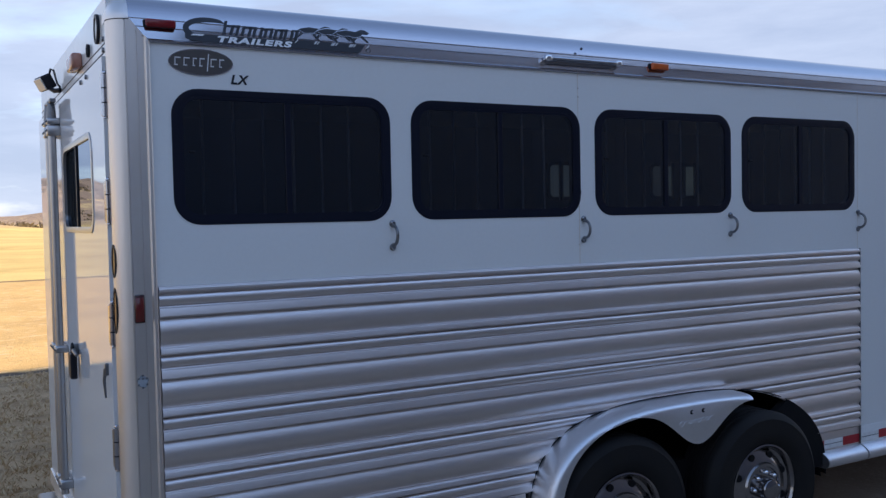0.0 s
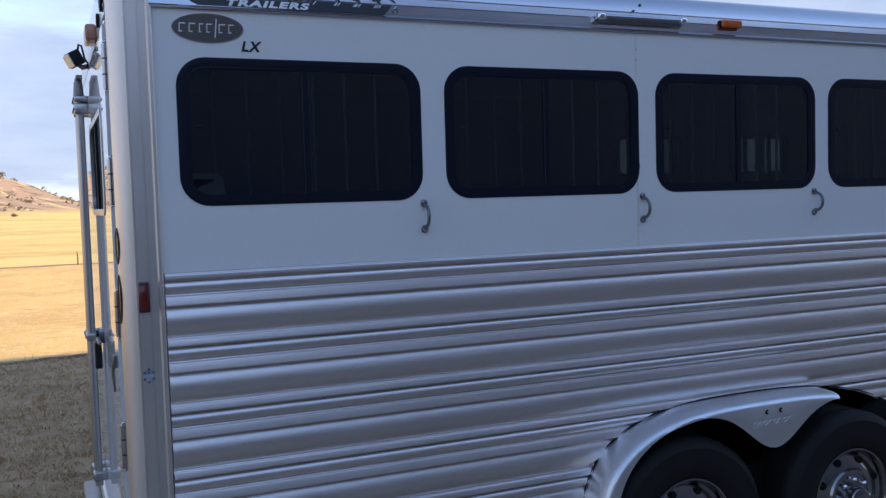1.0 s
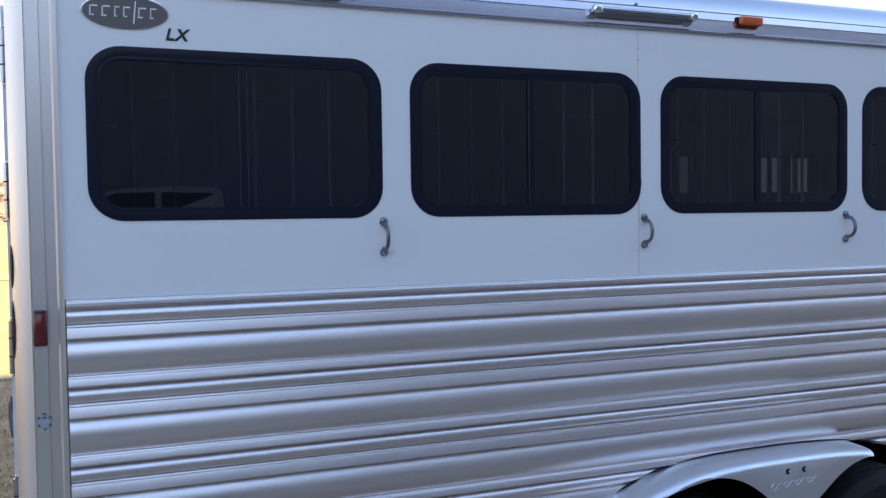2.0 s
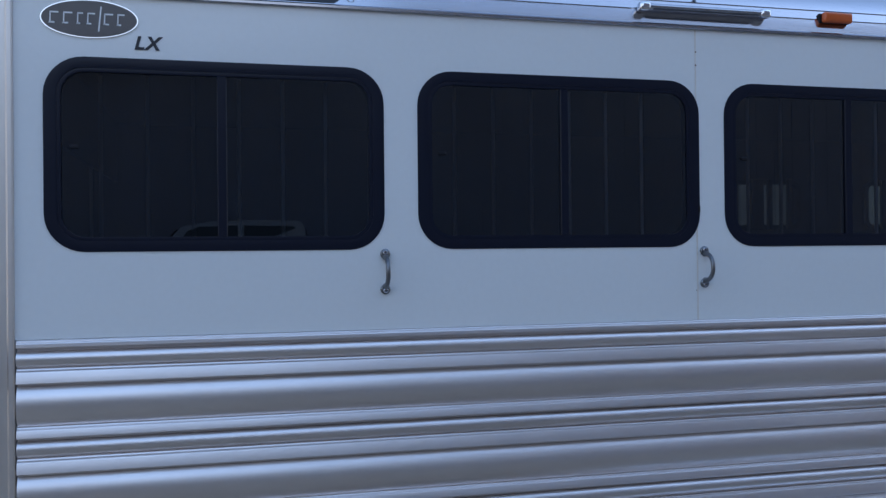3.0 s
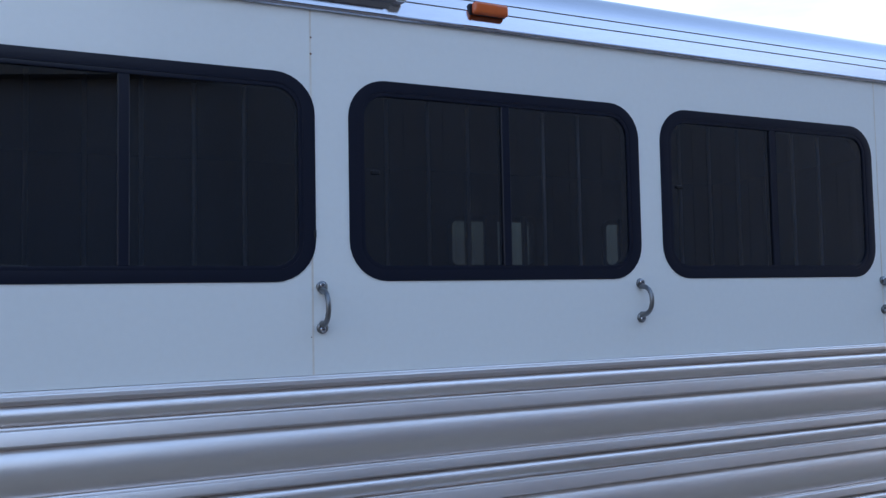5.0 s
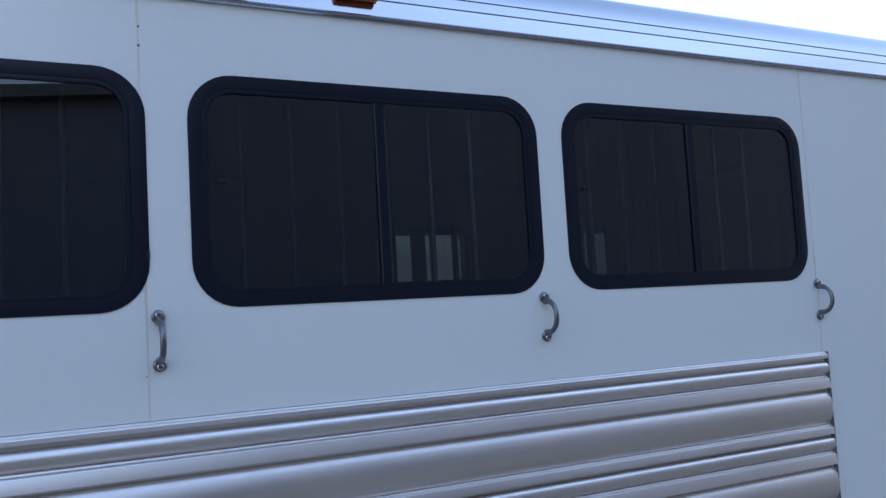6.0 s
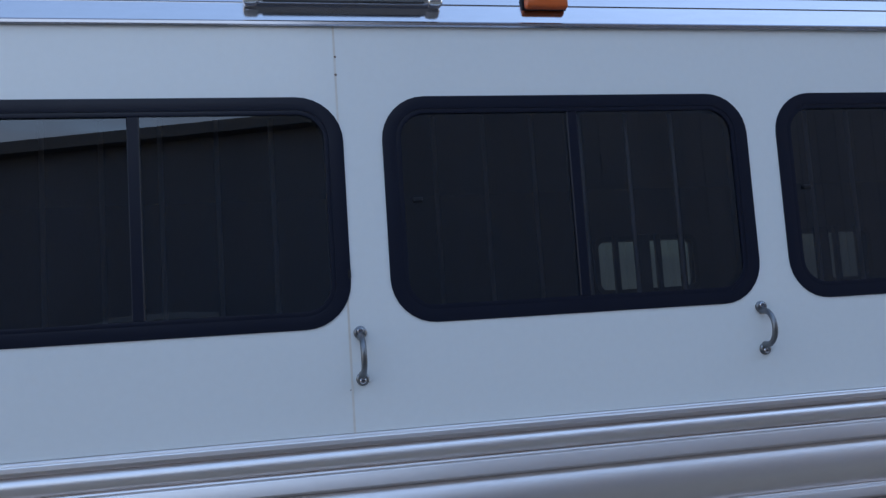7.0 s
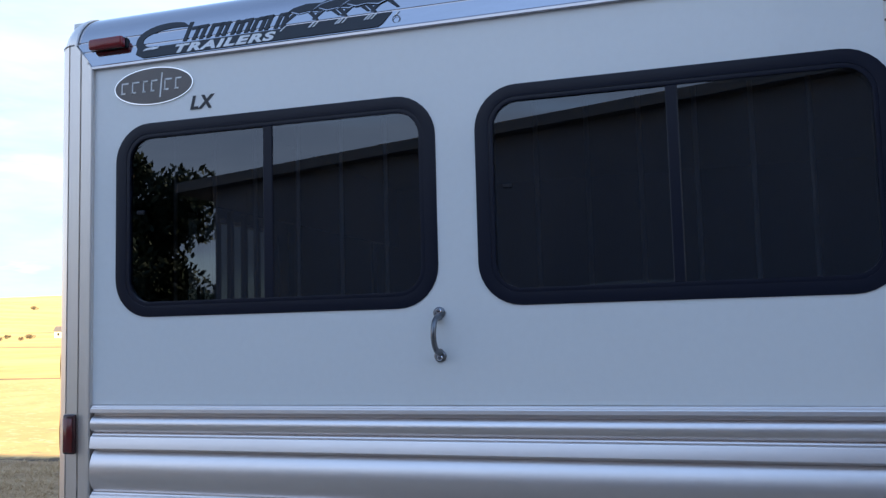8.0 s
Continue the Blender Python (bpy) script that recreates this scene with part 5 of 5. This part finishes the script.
part("drawbar", bm, STEEL, trailer, "steel drawbar frame")
bm = bmesh.new()
tube(bm, [(FRONT_X + 1.2, FAR_Y / 2, -0.0), (FRONT_X + 1.2, FAR_Y / 2, 0.75)], 0.04, 10)
disc(bm, (FRONT_X + 1.2, FAR_Y / 2, 0.0), (0, 0, 1), 0.12, 0.02)
part("jack", bm, STEEL, trailer, "steel jack stand")
# ---- rear ----
DOOR_X, HEAD_X = -0.148, -0.132
SLANT = 0.028                                # the rear face runs slightly out of square
rear_from = set(trailer.children_recursive)
RW = (0.85, 1.965, 0.88, 0.37, 0.07)         # window in the door: centre y, centre z, width, height, corner


def to_rear(bm, x_face):
    """Turns a part drawn in the x-z plane with its front at y = 0 to the rear face, whose front looks to -x."""
    for v in bm.verts:
        v.co = Vector((x_face + v.co.y, v.co.x, v.co.z))
    return bm


bm = bmesh.new()
pierced(bm, 0.096, 1.38, 0.36, 2.40, RW, 0.0, 0.03, True)
door = part("rear_door", to_rear(bm, DOOR_X), DOOR_WHITE, trailer, "glossy white rear door")
bm = bmesh.new()
box(bm, 1.388, FAR_Y - 0.084, 0.0, 0.03, 0.36, 2.40)
part("rear_door", to_rear(bm, DOOR_X), DOOR_WHITE, trailer, "glossy white rear door")
bm = bmesh.new()
pierced(bm, 0.10, 1.38, 0.36, 2.40, RW, 0.0305, 0.042, True)
part("lining", to_rear(bm, DOOR_X), INSIDE, door, "dark inner lining")
bm = bmesh.new()
box(bm, 1.385, FAR_Y - 0.06, 0.0305, 0.042, 0.36, 2.40)
part("door_lining", to_rear(bm, DOOR_X), INSIDE, trailer, "dark inner lining of the rear door")
bm = bmesh.new()
box(bm, 1.36, 1.41, 0.0425, 0.048, 0.36, 2.40)
part("door_seal", to_rear(bm, DOOR_X), BLACK, trailer, "black rubber seal between the doors")
bm = bmesh.new()
box(bm, 0.075, FAR_Y - 0.10, 0.0, 0.03, 2.395, 2.61)
header = part("header_panel", to_rear(bm, HEAD_X), WHITE, trailer, "white header panel over the rear doors")
bm = bmesh.new()
box(bm, 0.10, FAR_Y - 0.10, 0.012, 0.026, 2.375, 2.60)
part("liner", to_rear(bm, HEAD_X), INSIDE, header, "dark lining behind the header")
bm = bmesh.new()
box(bm, 0.10, FAR_Y - 0.10, -0.0015, 0.0, 2.448, 2.452)
part("drip_rail", to_rear(bm, HEAD_X), BLACK, header, "thin dark joint line")
bm = bmesh.new()
box(bm, 0.10, FAR_Y - 0.10, -0.0015, 0.001, 2.418, 2.423)
part("gap", to_rear(bm, HEAD_X), BLACK, header, "dark gap under the header")
bm = bmesh.new()
ring(bm, [(RW[0] + x, RW[1] + z) for x, z in round_rect(RW[2] + 0.03, RW[3] + 0.03, RW[4] + 0.015)], [(RW[0] + x, RW[1] + z) for x, z in round_rect(RW[2] - 0.02, RW[3] - 0.02, RW[4] - 0.010)], -0.005, 0.02, 0.002)
frame_ = part("door_window", to_rear(bm, DOOR_X), ROD, door, "bright framed door window", True, 40)
SPLIT = 0.86
shape = [(RW[0] + x, RW[1] + z) for x, z in round_rect(RW[2] - 0.02, RW[3] - 0.02, RW[4] - 0.01)]
top, low = RW[1] + RW[3] / 2 - 0.01, RW[1] - RW[3] / 2 + 0.01
bm = bmesh.new()
plate(bm, [(SPLIT, top)] + [p for p in shape if p[0] < SPLIT] + [(SPLIT, low)], 0.004)
part("pane", to_rear(bm, DOOR_X), REAR_GLASS, frame_, "mirroring fixed pane", facing=(-1, 0, 0))
right = [p for p in shape if p[0] > SPLIT]
h = len(right) // 2
bm = bmesh.new()
plate(bm, [(SPLIT, low)] + right[h:] + right[:h] + [(SPLIT, top)], 0.010)
part("pane", to_rear(bm, DOOR_X), REAR_DARK, frame_, "dark sliding pane", facing=(-1, 0, 0))
bm = bmesh.new()
box(bm, SPLIT - 0.012, SPLIT + 0.012, -0.002, 0.014, low, top)
part("mullion", to_rear(bm, DOOR_X), BLACK, frame_)
for i in range(8):
    y = 0.44 + 0.10 * i
    bm = bmesh.new()
    box(bm, y - 0.011, y + 0.011, 0.06, 0.08, 1.76, 2.17, 0.003)
    part("bar", to_rear(bm, DOOR_X), BLACK, frame_)
# hinges
HINGE_X, HINGE_Y = -0.141, 0.094
for z in (2.26, 1.88, 1.437, 0.985):
    bm = bmesh.new()
    tube(bm, [(HINGE_X, HINGE_Y, z - 0.075), (HINGE_X, HINGE_Y, z + 0.075)], 0.012, 12)
    for zz in (-0.081, 0.079):
        disc(bm, (HINGE_X, HINGE_Y, z + zz), (0, 0, 1), 0.008, 0.008, 10)
    box(bm, DOOR_X - 0.004, DOOR_X + 0.001, 0.098, 0.126, z - 0.07, z + 0.07, 0.002)
    hinge = part("hinge", bm, RAIL, trailer, "aluminium door hinge", True, 40)
    for zz in (-0.026, 0.026):
        bm = bmesh.new()
        tube(bm, [(HINGE_X, HINGE_Y, z + zz - 0.002), (HINGE_X, HINGE_Y, z + zz + 0.002)], 0.0125, 12)
        part("knuckle_gap", bm, BLACK, hinge)
# lock rods
ROD_X = DOOR_X - 0.035
for y in (1.39, 1.52):
    bm = bmesh.new()
    tube(bm, [(ROD_X, y, 0.48), (ROD_X, y, 2.37)], 0.018, 14)
    rod = part("lock_rod", bm, ROD, trailer, "upright aluminium lock rod", True)
    bm = bmesh.new()
    tube(bm, [(ROD_X, y, 2.30), (ROD_X, y, 2.34), (ROD_X, y, 2.395)], [0.023, 0.021, 0.016], 12)
    part("cam", bm, STEEL, rod, "steel cam", True)
    for z, h in ((2.300, 0.030), (2.255, 0.050), (1.195, 0.036), (0.53, 0.045)):
        bm = bmesh.new()
        box(bm, ROD_X - 0.024, DOOR_X + 0.002, y - 0.034, y + 0.034, z - h / 2, z + h / 2, 0.008, 2)
        guide = part("guide", bm, ROD, rod, "aluminium rod guide", True, 50)
        for side in (-1, 1):
            bm = bmesh.new()
            disc(bm, (ROD_X - 0.0235, y + side * 0.026, z), (-1, 0, 0), 0.006, 0.005, 8)
            part("bolt", bm, STEEL, guide)
bm = bmesh.new()
box(bm, ROD_X - 0.012, ROD_X + 0.016, 1.33, 1.57, 2.385, 2.405, 0.004)
part("keeper", bm, STEEL, trailer, "steel keeper bar")
bm = bmesh.new()
tube(bm, [(DOOR_X - 0.020, 1.01, 1.240), (DOOR_X - 0.026, 0.95, 1.238), (DOOR_X - 0.022, 0.89, 1.226)], [0.009, 0.009, 0.007], 10)
box(bm, DOOR_X - 0.022, DOOR_X + 0.002, 0.985, 1.015, 1.215, 1.265, 0.005, 2)
part("rod_handle", bm, STEEL, trailer, "grey handle stub of the lock rod", True)
bm = bmesh.new()
box(bm, DOOR_X - 0.040, DOOR_X - 0.012, 0.955, 1.035, 1.110, 1.225, 0.006, 2)
tube(bm, [(DOOR_X - 0.026, 0.975, 1.22), (DOOR_X - 0.026, 0.975, 1.252), (DOOR_X - 0.026, 0.995, 1.265), (DOOR_X - 0.026, 1.015, 1.252), (DOOR_X - 0.026, 1.015, 1.22)], 0.006, 8)
part("padlock", bm, BLACK, trailer, "black lock on the rod handle")
bm = bmesh.new()
box(bm, DOOR_X - 0.013, DOOR_X + 0.002, 0.178, 0.202, 1.240, 1.285, 0.004, 2)
tube(bm, [(DOOR_X - 0.010, 0.190, 1.265), (DOOR_X - 0.014, 0.198, 1.22), (DOOR_X - 0.010, 0.200, 1.155)], [0.007, 0.006, 0.004], 8)
part("door_latch", bm, STEEL, trailer, "grey paddle latch", True)
# tail lamps set in the curved posts
for y, turn in ((0.022, 1), (FAR_Y - 0.022, -1)):
    for z, h in ((1.667, 0.060), (1.49, 0.082)):
        bm = bmesh.new()
        outer = [(0.019 * math.cos(a), h * math.sin(a)) for a in (2 * math.pi * i / 28 for i in range(28))]
        inner_ = [(0.012 * math.cos(a), (h - 0.010) * math.sin(a)) for a in (2 * math.pi * i / 28 for i in range(28))]
        ring(bm, outer, inner_, -0.0025, 0.014)
        m = pose(POST_X + FAR_SHIFT + 0.0018, FAR_Y - 0.057, z, 0, 0, -101)
        if turn > 0:
            m = pose(POST_X + 0.0018, 0.0570, z, 0, 0, -79)
        bm.transform(m)
        lamp = part("tail_lamp", bm, BLACK, trailer, "black oval lamp surround", True, 40)
        bm = bmesh.new()
        slab(bm, inner_, -0.001, 0.012)
        bm.transform(m)
        part("lens", bm, DARK_RED, lamp, "dark red lens")
# header lamps
for y, z, r in ((0.25, 2.525, 0.055), (0.48, 2.485, 0.026)):
    bm = bmesh.new()
    outer = [(y + r * 0.8 * math.cos(a), z + r * math.sin(a)) for a in (2 * math.pi * i / 28 for i in range(28))]
    inner_ = [(y + r * 0.55 * math.cos(a), z + r * 0.75 * math.sin(a)) for a in (2 * math.pi * i / 28 for i in range(28))]
    ring(bm, outer, inner_, -0.011, 0.0)
    lamp = part("header_lamp", to_rear(bm, HEAD_X), BLACK, trailer, "black ringed header lamp", True, 40)
    bm = bmesh.new()
    slab(bm, inner_, -0.008, 0.0)
    part("lens", to_rear(bm, HEAD_X), CLEAR if r > 0.03 else BADGE, lamp, "clear lens")
for y in (0.76,):
    bm = bmesh.new()
    box(bm, y - 0.085, y + 0.085, -0.042, 0.0, 2.450, 2.512, 0.010, 2)
    lamp = part("marker_lamp", to_rear(bm, HEAD_X), ROSE, trailer, "red rear marker lamp", True, 60)
for y, z in ((0.145, 2.47), (0.145, 2.43), (0.47, 2.38), (0.62, 2.38)):
    bm = bmesh.new()
    disc(bm, ((HEAD_X if z > 2.4 else DOOR_X) + 0.001, y, z), (-1, 0, 0), 0.010, 0.008, 10)
    part("bolt", bm, STEEL, trailer)
# flood lamp on a bracket
flood = thing("flood_lamp", "small black work lamp clamped above the white rear door", "lamp")
bm = bmesh.new()
tube(bm, [(HEAD_X - 0.0033, 1.40, 2.455), (HEAD_X - 0.0275, 1.44, 2.455), (HEAD_X - 0.0468, 1.50, 2.48)], 0.012, 8)
part("bracket", bm, BLACK, flood, "black bracket", True)
bm = bmesh.new()
box(bm, -0.026, 0.026, -0.055, 0.055, -0.036, 0.036, 0.008, 2)
bm.transform(pose(HEAD_X - 0.0578, 1.52, 2.505, 0, -28, 12))
part("housing", bm, BLACK, flood, "black finned housing")
bm = bmesh.new()
box(bm, -0.032, -0.026, -0.050, 0.050, -0.031, 0.031, 0.003)
bm.transform(pose(HEAD_X - 0.0578, 1.52, 2.505, 0, -28, 12))
part("face", bm, CLEAR, flood, "pale lens")
bm = bmesh.new()
tube(bm, [(HEAD_X - 0.0468, 1.50, 2.52), (HEAD_X - 0.0385, 1.47, 2.565), (HEAD_X - 0.0275, 1.44, 2.555), (HEAD_X - 0.0165, 1.42, 2.49), (HEAD_X - 0.0044, 1.41, 2.47)], 0.005, 8)
part("cable", bm, BLACK, flood, "black cable", True)
# bumper step
bm = bmesh.new()
box(bm, REAR_X - 0.085, REAR_X + 0.02, 0.16, FAR_Y - 0.16, 0.20, 0.255, 0.02, 3)
part("bumper", bm, STEEL, trailer, "aluminium rear bumper step", True, 50)
bm = bmesh.new()
box(bm, REAR_X, REAR_X + 0.05, 0.05, FAR_Y - 0.05, 0.28, 0.36)
part("rear_sill", bm, POST, trailer, "aluminium rear sill")
# the rear face runs out of square by the same small slant for all its parts, but for the posts' own lamps
lean = Matrix(((1, -SLANT, 0, SLANT * 0.09), (0, 1, 0, 0), (0, 0, 1, 0), (0, 0, 0, 1)))
for ob in list(set(trailer.children_recursive) - rear_from) + list(flood.children):
    if not ob.name.startswith("tail_lamp") and not ob.parent.name.startswith("tail_lamp"):
        ob.data.transform(lean)
